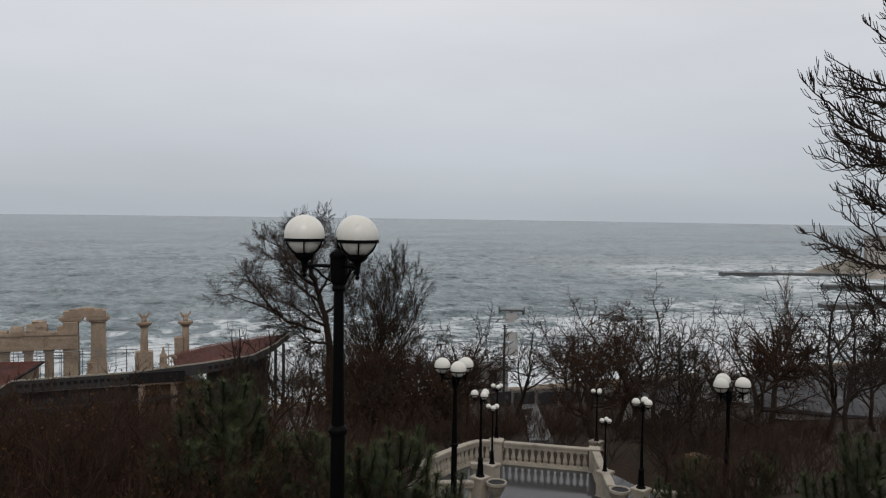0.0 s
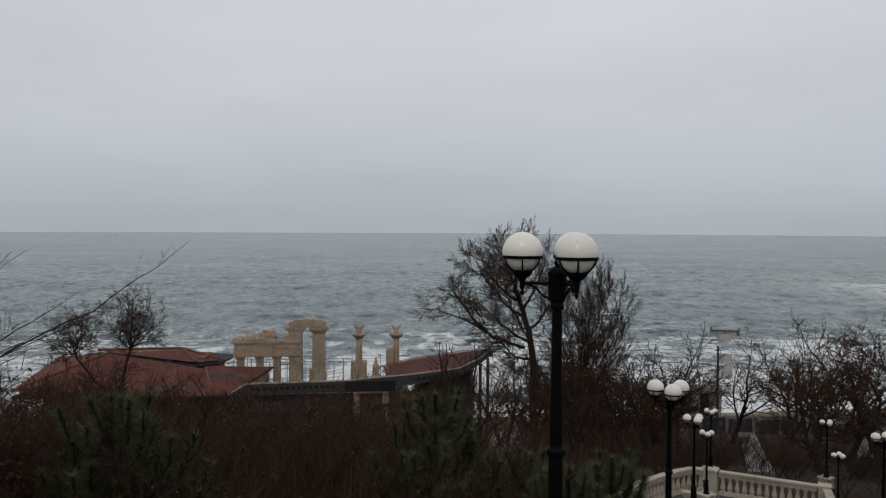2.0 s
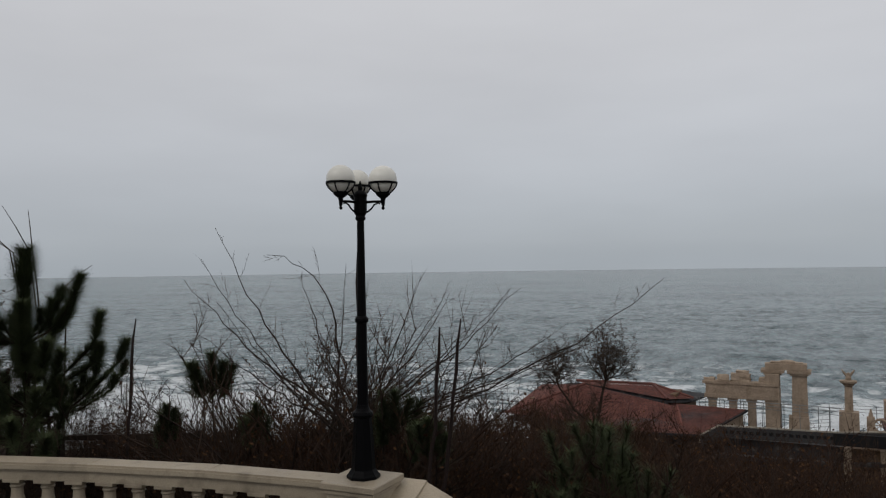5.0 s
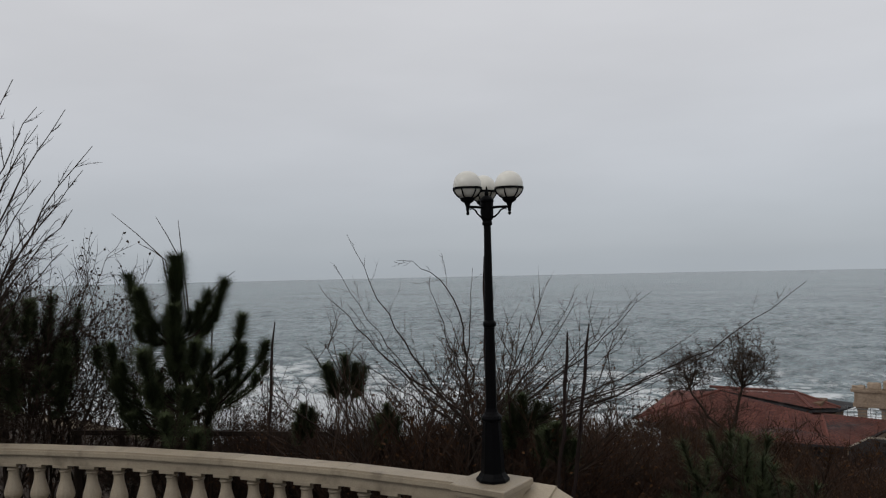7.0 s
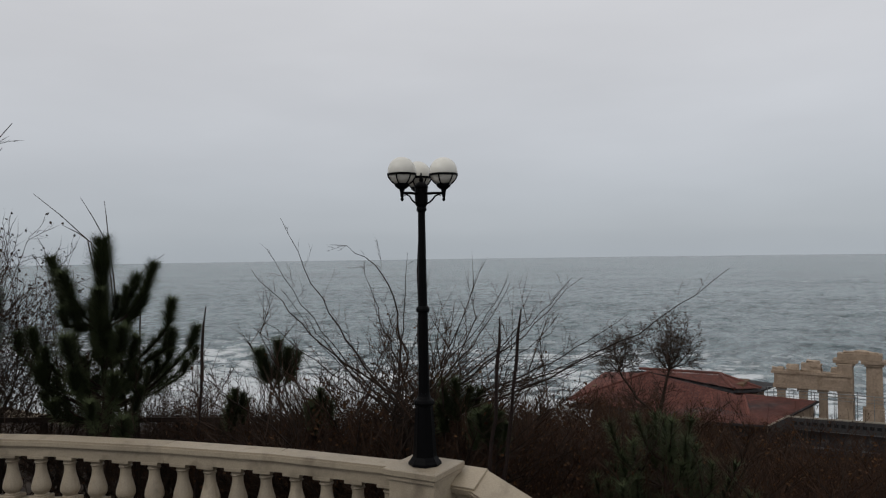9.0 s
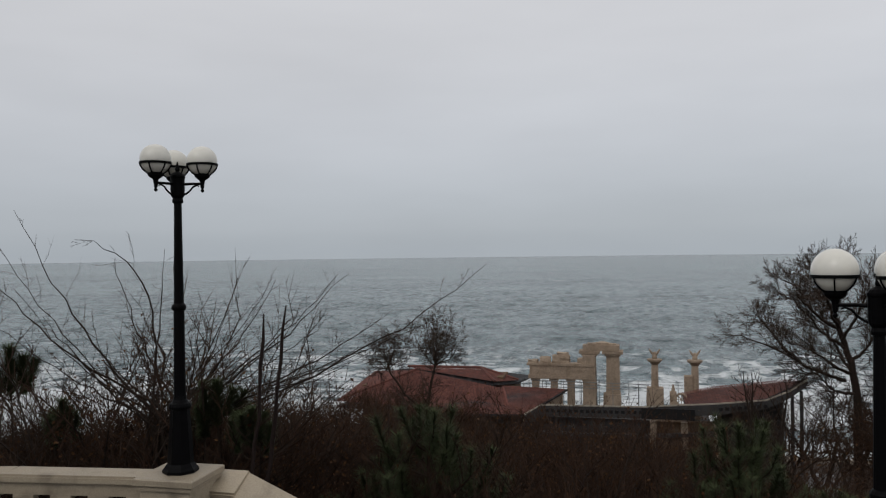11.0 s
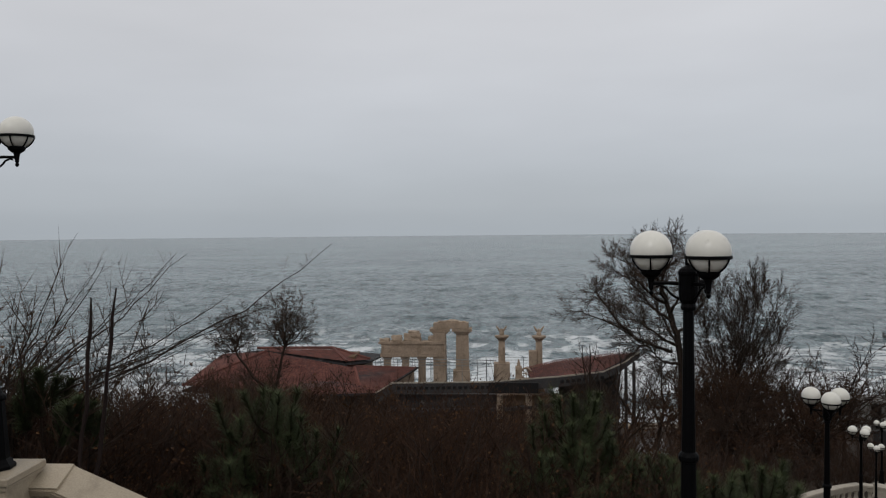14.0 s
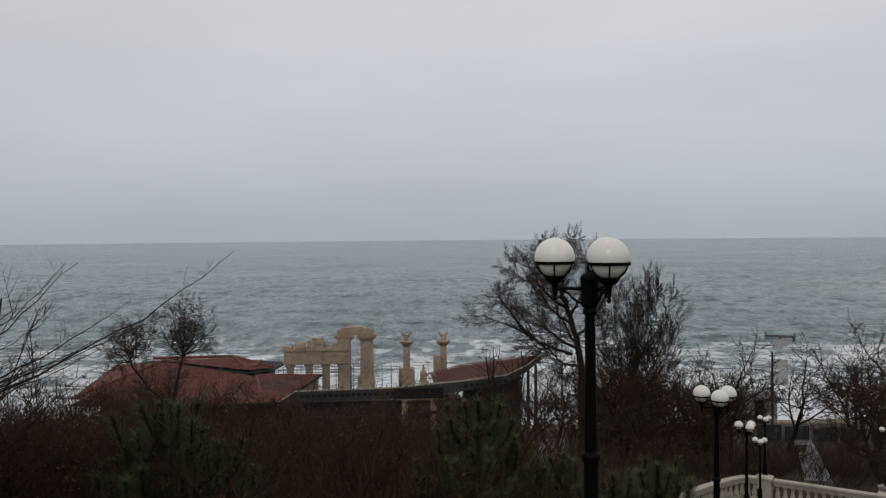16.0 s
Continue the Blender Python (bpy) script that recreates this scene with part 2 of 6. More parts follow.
def sea_material():
    """Grey-green winter sea; white broken water near the shore and on crests."""
    m = bpy.data.materials.new("sea_water")
    m.use_nodes = True
    n, l = m.node_tree.nodes, m.node_tree.links
    b = n["Principled BSDF"]
    g, s = n.new("ShaderNodeNewGeometry"), n.new("ShaderNodeSeparateXYZ")
    l.new(g.outputs["Position"], s.inputs[0])

    def noise_of(sx, sy, scale, detail, dist=0.0):
        mp = n.new("ShaderNodeMapping")
        mp.inputs["Scale"].default_value = (sx, sy, 1)
        l.new(g.outputs["Position"], mp.inputs[0])
        t = n.new("ShaderNodeTexNoise")
        t.inputs["Scale"].default_value, t.inputs["Detail"].default_value, t.inputs["Distortion"].default_value = scale, detail, dist
        l.new(mp.outputs[0], t.inputs["Vector"])
        return t.outputs["Fac"]

    def math_of(op, a, c, clamp=False):
        t = n.new("ShaderNodeMath")
        t.operation, t.use_clamp = op, clamp
        for i, v in enumerate((a, c)):
            if isinstance(v, (int, float)):
                t.inputs[i].default_value = v
            else:
                l.new(v, t.inputs[i])
        return t.outputs[0]

    def range_of(v, a, c, d=0.0, e=1.0):
        t = n.new("ShaderNodeMapRange")
        for k, x in zip(("From Min", "From Max", "To Min", "To Max"), (a, c, d, e)):
            t.inputs[k].default_value = x
        l.new(v, t.inputs[0])
        return t.outputs[0]

    # distance out from the shoreline
    out_far = math_of("ADD", s.outputs["Y"], math_of("MULTIPLY", math_of("MINIMUM", s.outputs["X"], 0.0), -0.12))
    wide = noise_of(0.016, 0.030, 1.0, 4, 1.0)
    broken = noise_of(0.07, 0.12, 1.0, 8, 1.6)
    lace = noise_of(0.4, 0.5, 1.0, 6, 1.2)
    near = range_of(out_far, 120, 250, 1.0, 0.0)
    patch = math_of("ADD", math_of("MULTIPLY", wide, 0.70), math_of("MULTIPLY", broken, 0.48))
    patch = math_of("ADD", patch, math_of("MULTIPLY", lace, 0.32))
    patch = math_of("ADD", patch, math_of("MULTIPLY", near, 0.30))
    surf = range_of(patch, 0.885, 1.0)
    surf = math_of("MULTIPLY", surf, range_of(out_far, 205, 260, 1.0, 0.0))
    # the east bay, between the breakwaters, is rougher
    bay = math_of("MULTIPLY", range_of(s.outputs["X"], 190, 250), range_of(out_far, 460, 330, 0.0, 1.0))
    rough_bay = math_of("MULTIPLY", range_of(math_of("ADD", math_of("MULTIPLY", wide, 0.6), math_of("MULTIPLY", broken, 0.7)), 0.585, 0.70), bay)
    caps = range_of(noise_of(0.03, 0.11, 1.0, 7, 0.8), 0.76, 0.80)
    foam = math_of("MAXIMUM", math_of("MAXIMUM", surf, rough_bay), math_of("MULTIPLY", caps, 0.45), True)
    # dark wave faces and lighter sky-reflecting water, put into the base colour by noise
    wave_shade = math_of("ADD", math_of("MULTIPLY", noise_of(0.006, 0.012, 1.0, 4, 0.3), 0.22), math_of("ADD", math_of("MULTIPLY", noise_of(0.2, 0.12, 1.0, 6, 0.4), 0.48), math_of("MULTIPLY", noise_of(0.6, 0.3, 1.0, 4, 0.4), 0.35)))
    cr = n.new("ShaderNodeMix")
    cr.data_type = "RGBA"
    l.new(range_of(wave_shade, 0.44, 0.585), cr.inputs["Factor"])
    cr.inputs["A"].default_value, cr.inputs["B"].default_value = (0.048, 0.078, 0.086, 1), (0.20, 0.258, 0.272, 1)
    mx = n.new("ShaderNodeMix")
    mx.data_type = "RGBA"
    l.new(foam, mx.inputs["Factor"])
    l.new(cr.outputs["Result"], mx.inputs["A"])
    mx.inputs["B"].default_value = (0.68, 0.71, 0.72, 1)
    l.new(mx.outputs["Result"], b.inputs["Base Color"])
    l.new(range_of(foam, 0, 1, 0.2, 0.9), b.inputs["Roughness"])
    b.inputs["IOR"].default_value = 1.33
    h = math_of("ADD", math_of("MULTIPLY", noise_of(0.2, 0.11, 1.0, 6, 0.5), 2.4), math_of("MULTIPLY", noise_of(0.35, 0.5, 1.0, 4), 0.7))
    bp = n.new("ShaderNodeBump")
    bp.inputs["Strength"].default_value, bp.inputs["Distance"].default_value = 1.0, 1.6
    l.new(h, bp.inputs["Height"])
    l.new(bp.outputs[0], b.inputs["Normal"])
    return m


WET, GROUND, SEA = wet_floor(), ground_material(), sea_material()


# ---------------------------------------------------------------- mesh tools
def mesh_from(name, verts, faces, mat, smooth=False):
    me = bpy.data.meshes.new(name)
    me.from_pydata(verts, [], faces)
    me.materials.append(mat)
    if smooth:
        me.shade_smooth()
    return me


def part(name, bm, mat, parent, label=""):
    """One mesh object under a thing or a part; bm is a bmesh, a Shape or ready mesh data."""
    if isinstance(bm, Shape):
        me = mesh_from(name, bm.v, bm.f, mat, bm.smooth)
    elif isinstance(bm, bmesh.types.BMesh):
        me = bpy.data.meshes.new(name)
        bm.to_mesh(me)
        bm.free()
        me.materials.append(mat)
    else:
        me = bm
    ob = new(name, me)
    ob.parent = parent
    return tagged(ob, label) if label else ob


def thing(name, m, label, category, group="", kind=""):
    ob = new(name)
    ob.empty_display_size = 0.2
    ob.matrix_basis = m
    return tagged(ob, label, category, group, kind)


class Shape:
    """Vertices and faces gathered from simple solids."""

    def __init__(self, smooth=False):
        self.v, self.f, self.smooth = [], [], smooth

    def box(self, x0, y0, z0, x1, y1, z1, bevel=0.0):
        if bevel <= 0:
            i = len(self.v)
            self.v += [(x, y, z) for z in (z0, z1) for x, y in ((x0, y0), (x1, y0), (x1, y1), (x0, y1))]
            self.f += [tuple(i + k for k in q) for q in ((3, 2, 1, 0), (4, 5, 6, 7), (0, 1, 5, 4), (1, 2, 6, 5), (2, 3, 7, 6), (3, 0, 4, 7))]
            return self
        rings = ((z0, bevel), (z0 + bevel, 0), (z1 - bevel, 0), (z1, bevel))
        i = len(self.v)
        for z, s in rings:
            self.v += [(x0 + s, y0 + s, z), (x1 - s, y0 + s, z), (x1 - s, y1 - s, z), (x0 + s, y1 - s, z)]
        self.f += [(i + 3, i + 2, i + 1, i), tuple(i + 12 + k for k in range(4))]
        for r in range(3):
            for k in range(4):
                a, c = i + 4 * r + k, i + 4 * r + (k + 1) % 4
                self.f.append((a, c, c + 4, a + 4))
        return self

    def prism(self, pts, z0, z1):
        """Upright prism over a polygon given anticlockwise; z1 may be a list of heights."""
        i, k = len(self.v), len(pts)
        tops = z1 if isinstance(z1, (list, tuple)) else [z1] * k
        self.v += [(x, y, z0) for x, y in pts] + [(x, y, t) for (x, y), t in zip(pts, tops)]
        self.f += [tuple(range(i + k - 1, i - 1, -1)), tuple(range(i + k, i + 2 * k))]
        self.f += [(i + j, i + (j + 1) % k, i + k + (j + 1) % k, i + k + j) for j in range(k)]
        return self

    def lathe(self, profile, n=16, x=0.0, y=0.0, turn=0.0):
        """Profile of (radius, z) from the bottom up."""
        i = len(self.v)
        for r, z in profile:
            self.v += [(x + r * math.cos(turn + 2 * math.pi * k / n), y + r * math.sin(turn + 2 * math.pi * k / n), z) for k in range(n)]
        for j in range(len(profile) - 1):
            for k in range(n):
                a, c = i + j * n + k, i + j * n + (k + 1) % n
                self.f.append((a, c, c + n, a + n))
        self.f.append(tuple(i + k for k in range(n - 1, -1, -1)))
        t = i + (len(profile) - 1) * n
        self.f.append(tuple(t + k for k in range(n)))
        return self

    def tube(self, pts, radii, n=5):
        i, m = len(self.v), len(pts)
        u = None
        for j, p in enumerate(pts):
            d = (pts[min(j + 1, m - 1)] - pts[max(j - 1, 0)])
            if d.length < 1e-9:
                d = Vector((0, 0, 1))
            d.normalize()
            if u is None:
                u = d.orthogonal().normalized()
            else:
                u = (u - d * u.dot(d))
                u = u.normalized() if u.length > 1e-6 else d.orthogonal().normalized()
            w = d.cross(u)
            r = radii[j]
            for k in range(n):
                a = 2 * math.pi * k / n
                q = p + (u * math.cos(a) + w * math.sin(a)) * r
                self.v.append((q.x, q.y, q.z))
        for j in range(m - 1):
            for k in range(n):
                a, c = i + j * n + k, i + j * n + (k + 1) % n
                self.f.append((a, c, c + n, a + n))
        self.f.append(tuple(i + (m - 1) * n + k for k in range(n)))
        return self


# ---------------------------------------------------------------- ground, sea
SLOPE_Y = [-400, -6, 0, 4, 10, 16, 23, 30, 36, 43, 60, 85, 98, 106, 113, 135, 170]
SLOPE_Z = [26.3, 26.3, 25.6, 24.2, 23.0, 20.9, 18.8, 16.6, 14.7, 13.2, 9.4, 5.4, 2.6, 1.3, 0.0, -2.0, -3.0]


def ground_z(x, y):
    # the shore bends inland west of the restaurant
    bend = min(1.0, max(0.0, (-x - 38) / 30))
    z = float(np.interp(y + 30 * bend * bend * (3 - 2 * bend) * min(1.0, max(0.0, (y - 35) / 40)), SLOPE_Y, SLOPE_Z))
    soft = min(1.0, max(0.0, (y - 14) / 20)) * min(1.0, max(0.1, (108 - y) / 20))
    z += soft * 0.7 * noise.noise((x * 0.06, y * 0.06, 3.3))
    # the cutting in which the stairs and their landing lie
    az, d = math.degrees(math.atan2(x - 0.9, y)) if y > 0 else 0.0, math.hypot(x - 0.9, y)
    k = min(1, max(0, (az - 13.5) / 3)) * min(1, max(0, (42 - az) / 3)) * min(1, max(0, (d - 12) / 4)) * min(1, max(0, (47 - d) / 4))
    return z + k * (min(z, max(13.4, 27.9 - 0.385 * d)) - z)


def build_ground():
    xs = [-420, -330, -260, -200, -160, -130, -110] + [-95 + 2.5 * i for i in range(80)] + [110, 125, 145, 170, 205, 250, 310, 380, 460]
    ys = [-400, -250, -120, -60, -30, -15] + [-6 + 2.0 * i for i in range(70)] + [140, 152, 170]
    verts = [(x, y, ground_z(x, y)) for y in ys for x in xs]
    w = len(xs)
    faces = [(j * w + i, j * w + i + 1, (j + 1) * w + i + 1, (j + 1) * w + i) for j in range(len(ys) - 1) for i in range(w - 1)]
    ob = new("ground", mesh_from("ground", verts, faces, GROUND, True))
    tagged(ob, "brown leaf-littered hillside running down to a sandy beach", "ground", kind="structure")


def build_sea():
    rows, cols = 250, 330
    verts, rr = [], []
    for j in range(rows):
        r = 96 * (3600 / 96) ** (j / (rows - 1))
        fade = max(0.0, 1 - r / 1600)
        for i in range(cols):
            a = radians(-66 + 132 * i / (cols - 1))
            x, y = r * math.sin(a), r * math.cos(a)
            z = 0.0
            if fade > 0:
                z = fade * (1.1 * noise.noise((x * 0.07, y * 0.075, 0.0)) + 0.9 * noise.noise((x * 0.19, y * 0.14, 5.0)))
                z += fade * 0.7 * max(0, math.sin(y * 0.16 + 2.2 * noise.noise((x * 0.008, y * 0.01, 9.0)))) ** 3
                z *= min(1.0, max(0.25, (y - 105) / 40))
            verts.append((x, y, z))
    faces = [(j * cols + i, j * cols + i + 1, (j + 1) * cols + i + 1, (j + 1) * cols + i) for j in range(rows - 1) for i in range(cols - 1)]
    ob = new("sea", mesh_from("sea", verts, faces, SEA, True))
    tagged(ob, "grey-green choppy winter sea with white surf along the shore", "sea", kind="structure")


build_ground()
build_sea()


# ---------------------------------------------------------------- street lamps
def street_lamp(m, label):
    """Cast iron post with three opal globes on arms; origin at its foot."""
    root = thing("street_lamp", m, label, "street lamp", "globe lamps along the stairs")
    base = Shape()
    base.lathe([(0.215, 0), (0.215, 0.035), (0.19, 0.06), (0.175, 0.085), (0.156, 0.11), (0.134, 0.45), (0.114, 0.74), (0.110, 0.76)], 8, turn=math.pi / 8)
    base.lathe([(0.110, 0.755), (0.132, 0.775), (0.136, 0.80), (0.126, 0.83), (0.10, 0.85), (0.082, 0.88), (0.074, 0.92)], 16)
    part("base", base, IRON, root)
    shaft = Shape()
    shaft.lathe([(0.072, 0.915), (0.068, 1.4), (0.064, 1.96), (0.078, 1.965), (0.088, 1.985), (0.088, 2.015), (0.076, 2.035), (0.06, 2.05), (0.055, 2.4), (0.049, 2.9), (0.046, 3.27)], 14)
    part("post", shaft, IRON, root)
    head = Shape()
    head.lathe([(0.045, 3.265), (0.062, 3.275), (0.066, 3.30), (0.058, 3.33), (0.078, 3.36), (0.084, 3.42), (0.084, 3.57), (0.092, 3.585), (0.09, 3.605), (0.07, 3.63),
                (0.04, 3.65), (0.022, 3.66), (0.03, 3.68), (0.018, 3.72), (0.008, 3.77), (0.001, 3.78)], 14)
    part("post_head", head, IRON, root)
    for k in range(3):
        a = math.pi * 2 * k / 3
        c, s = math.cos(a), math.sin(a)

        def q(r, z):
            return Vector((r * c, r * s, z))
        arm = Shape()
        arm.tube([q(0.06, 3.50), q(0.18, 3.505), q(0.32, 3.50)], [0.018, 0.016, 0.018], 8)
        arm.tube([q(0.07, 3.37), q(0.11, 3.385), q(0.155, 3.42), q(0.19, 3.465), q(0.24, 3.485), q(0.27, 3.47)], [0.013, 0.012, 0.011, 0.011, 0.010, 0.007], 6)
        arm.lathe([(0.006, 3.395), (0.02, 3.41), (0.022, 3.425), (0.012, 3.44), (0.022, 3.455), (0.026, 3.51), (0.032, 3.53), (0.036, 3.545),
                   (0.060, 3.56), (0.088, 3.585), (0.095, 3.61), (0.085, 3.622)], 12, x=0.31 * c, y=0.31 * s)
        arm_ob = part("arm", arm, IRON, root)
        globe = Shape(True)
        prof = [(0.18 * math.sin(t), 3.78 - 0.18 * math.cos(t)) for t in [math.pi * (0.12 + 0.88 * i / 18) for i in range(19)]]
        prof[-1] = (0.002, prof[-1][1])
        globe.lathe(prof, 24, x=0.31 * c, y=0.31 * s)
        part("globe", globe, OPAL, arm_ob, "milky opal glass globe")
        cage = Shape()
        cx, cy = 0.31 * c, 0.31 * s
        ring = [(0.170, 3.722), (0.187, 3.722), (0.187, 3.750), (0.170, 3.750)]
        i0, nn = len(cage.v), 24
        for r, z in ring:
            cage.v += [(cx + r * math.cos(2 * math.pi * j / nn), cy + r * math.sin(2 * math.pi * j / nn), z) for j in range(nn)]
        for b0 in range(4):
            for j in range(nn):
                a0, a1 = i0 + b0 * nn + j, i0 + b0 * nn + (j + 1) % nn
                c0, c1 = i0 + ((b0 + 1) % 4) * nn + j, i0 + ((b0 + 1) % 4) * nn + (j + 1) % nn
                cage.f.append((a0, a1, c1, c0))
        for j in range(6):
            t = math.pi * 2 * (j + 0.5) / 6
            pts = []
            for e in (0.0, 0.25, 0.5, 0.75, 1.0):
                z = 3.73 - e * 0.125
                rad = math.sqrt(max(0.0, 0.188 ** 2 - (3.78 - z) ** 2)) if e < 1 else 0.08
                pts.append(Vector((cx + rad * math.cos(t), cy + rad * math.sin(t), z)))
            rib = Shape()
            rib.tube(pts, [0.009] * 5, 4)
            part("rib", rib, IRON, arm_ob)
        part("ring", cage, IRON, arm_ob, "black ring holding the globe")
    return root


def lamp_pose(x, y, z, turn, s=1.0):
    return pose(x, y, z, 0, 0, turn) @ Matrix.Diagonal((s, s, s, 1))


LAMP_LABEL = "black cast-iron street lamp with three opal globes on a stone pedestal"
# x, y, top of globes, turn, scale
NEAR_LAMP = (-4.74, 8.47, 25.47)
lamp_a = street_lamp(lamp_pose(*NEAR_LAMP, 10.8), LAMP_LABEL)
copy_thing(lamp_a, lamp_pose(2.57, 6.89, 24.136, 180 - 13))
STAIR_LAMPS = [((7.53, 16.07, 24.87), 20, 1.0), ((13.88, 14.52, 24.38), 75, 1.0), ((15.45, 32.03, 20.12), 30, 1.0), ((21.15, 27.78, 20.3), 40, 0.99),
               ((16.87, 33.8, 18.94), 10, 0.73), ((21.54, 31.16, 18.55), 50, 0.64), ((21.64, 43.27, 17.62), 15, 0.86), ((26.95, 40.3, 17.57), 25, 0.8)]
lamp_feet = []
for (x, y, z), turn, s in STAIR_LAMPS:
    copy_thing(lamp_a, lamp_pose(x, y, z - 3.96 * s, turn, s))
    lamp_feet.append((x, y, z - 3.96 * s, s))


# ---------------------------------------------------------------- balustrades
def baluster_mesh(name, height, r, mat, n=12):
    s = Shape(False)
    h = height
    s.box(-r * 0.92, -r * 0.92, 0, r * 0.92, r * 0.92, 0.085 * h, 0.006)
    s.box(-r * 0.95, -r * 0.95, 0.93 * h, r * 0.95, r * 0.95, h, 0.006)
    s.lathe([(r * 0.76, 0.083 * h), (r * 0.78, 0.11 * h), (r * 0.64, 0.135 * h), (r * 0.80, 0.17 * h), (r * 0.97, 0.23 * h), (r, 0.28 * h), (r * 0.97, 0.34 * h),
             (r * 0.86, 0.43 * h), (r * 0.72, 0.53 * h), (r * 0.60, 0.63 * h), (r * 0.55, 0.73 * h), (r * 0.56, 0.80 * h), (r * 0.70, 0.84 * h), (r * 0.58, 0.87 * h), (r * 0.66, 0.90 * h), (r * 0.84, 0.932 * h)], n)
    me = mesh_from(name, s.v, s.f, mat)
    return me


def bar_along(p, q, width, z_pairs):
    """A rail from p to q (3D), whose section is stacked slabs (half width, z0, z1) below the line; mitre by flat ends."""
    s = Shape()
    p, q = Vector(p), Vector(q)
    d = (q - p)
    flat = Vector((d.x, d.y, 0)).normalized()
    side = Vector((-flat.y, flat.x, 0))
    for hw, z0, z1 in z_pairs:
        i = len(s.v)
        for e in (p, q):
            for sgn, z in ((-1, z0), (1, z0), (1, z1), (-1, z1)):
                v = e + side * (sgn * hw) + Vector((0, 0, z))
                s.v.append(tuple(v))
        s.f += [(i, i + 1, i + 2, i + 3), (i + 7, i + 6, i + 5, i + 4), (i, i + 4, i + 5, i + 1), (i + 1, i + 5, i + 6, i + 2), (i + 2, i + 6, i + 7, i + 3), (i + 3, i + 7, i + 4, i)]
    return s


def balustrade(name, label, runs, cap_top, height, spacing, bal_mesh, bal_h, mat, cap_hw=0.19, gap=0.006):
    """Runs of 2D points; each stretch gets its own cap stone, plinth stone and balusters."""
    root = thing(name, pose(*runs[0][0], cap_top - height), label, "balustrade", "stone balustrades")
    inv = root.matrix_basis.inverted()
    k = cap_hw / 0.19
    for run in runs:
        for p, q in zip(run, run[1:]):
            z0 = p[2] if len(p) > 2 else cap_top
            z1 = q[2] if len(q) > 2 else cap_top
            d = Vector((q[0] - p[0], q[1] - p[1], 0)).normalized() * gap
            a = inv @ Vector((p[0] + d.x, p[1] + d.y, z0))
            b = inv @ Vector((q[0] - d.x, q[1] - d.y, z1))
            part("cap_stone", bar_along(a, b, 0, [(cap_hw * 0.93, -0.03 * k, 0), (cap_hw, -0.095 * k, -0.03 * k), (cap_hw * 0.80, -0.12 * k, -0.095 * k), (cap_hw * 0.72, -0.26 * k, -0.12 * k)]), mat, root)
            low = -0.26 * k - bal_h
            part("plinth_stone", bar_along(a, b, 0, [(cap_hw * 0.72, low - 0.06, low), (cap_hw * 0.9, -height - 0.05, low - 0.06)]), mat, root)
            length = (Vector((b.x, b.y)) - Vector((a.x, a.y))).length
            cnt = max(1, round(length / spacing))
            turn = math.atan2(b.y - a.y, b.x - a.x)
            for i in range(cnt):
                e = a.lerp(b, (i + 0.5) / cnt)
                ob = part("baluster", bal_mesh, mat, root)
                ob.matrix_basis = Matrix.Translation((e.x, e.y, e.z + low)) @ Matrix.Rotation(turn, 4, "Z")
    return root


def pedestal(x, y, top, bottom, half, turn, mat, label="square limestone pedestal with a moulded cap"):
    root = thing("pedestal", pose(x, y, bottom, 0, 0, turn), label, "pedestal", "lamp pedestals")
    h = top - bottom
    s = Shape()
    s.box(-half, -half, h - 0.09, half, half, h, 0.012)
    s.box(-half * 0.93, -half * 0.93, h - 0.14, half * 0.93, half * 0.93, h - 0.088)
    part("cap", s, mat, root)
    s = Shape()
    s.box(-half * 0.84, -half * 0.84, 0.12, half * 0.84, half * 0.84, h - 0.138)
    part("shaft", s, mat, root)
    s = Shape()
    s.box(-half * 0.97, -half * 0.97, -0.3, half * 0.97, half * 0.97, 0.122, 0.01)
    part("plinth", s, mat, root)
    return root


NEAR_BAL = baluster_mesh("baluster", 0.70, 0.145, STONE, 16)
FAR_BAL = baluster_mesh("baluster", 0.77, 0.125, STONE_FAR, 9)
CAP = 25.44
PARA_END = 23.55
ARC = [(-17.25, 3.37), (-15.79, 4.52), (-14.31, 5.49), (-12.67, 6.37), (-10.84, 7.14), (-8.94, 7.73), (-7.11, 8.17), (-5.12, 8.44)]
ARC_FRONT = [(x + 0.06, y + 0.10) for x, y in ARC]
balustrade("balustrade", "curved cream limestone balustrade with turned balusters and damp stains", [ARC_FRONT], CAP - 0.035, 1.12, 0.5, NEAR_BAL, 0.70, STONE, 0.19)
pedestal(-4.75, 8.46, CAP + 0.028, 24.2, 0.39, 2, STONE)
# from the pedestal the parapet turns down beside the stairs to the next lamp
balustrade("balustrade", "sloping cream limestone balustrade beside the upper stairs", [[(-4.44, 8.77, CAP - 0.145), (-4.08, 8.77, CAP - 0.145)], [(-4.24, 8.81, CAP - 0.143), (2.2, 7.02, PARA_END)]], CAP - 0.145, 1.12, 0.46, NEAR_BAL, 0.70, STONE, 0.22)
pedestal(2.57, 6.89, 24.136, 22.6, 0.39, 2, STONE)

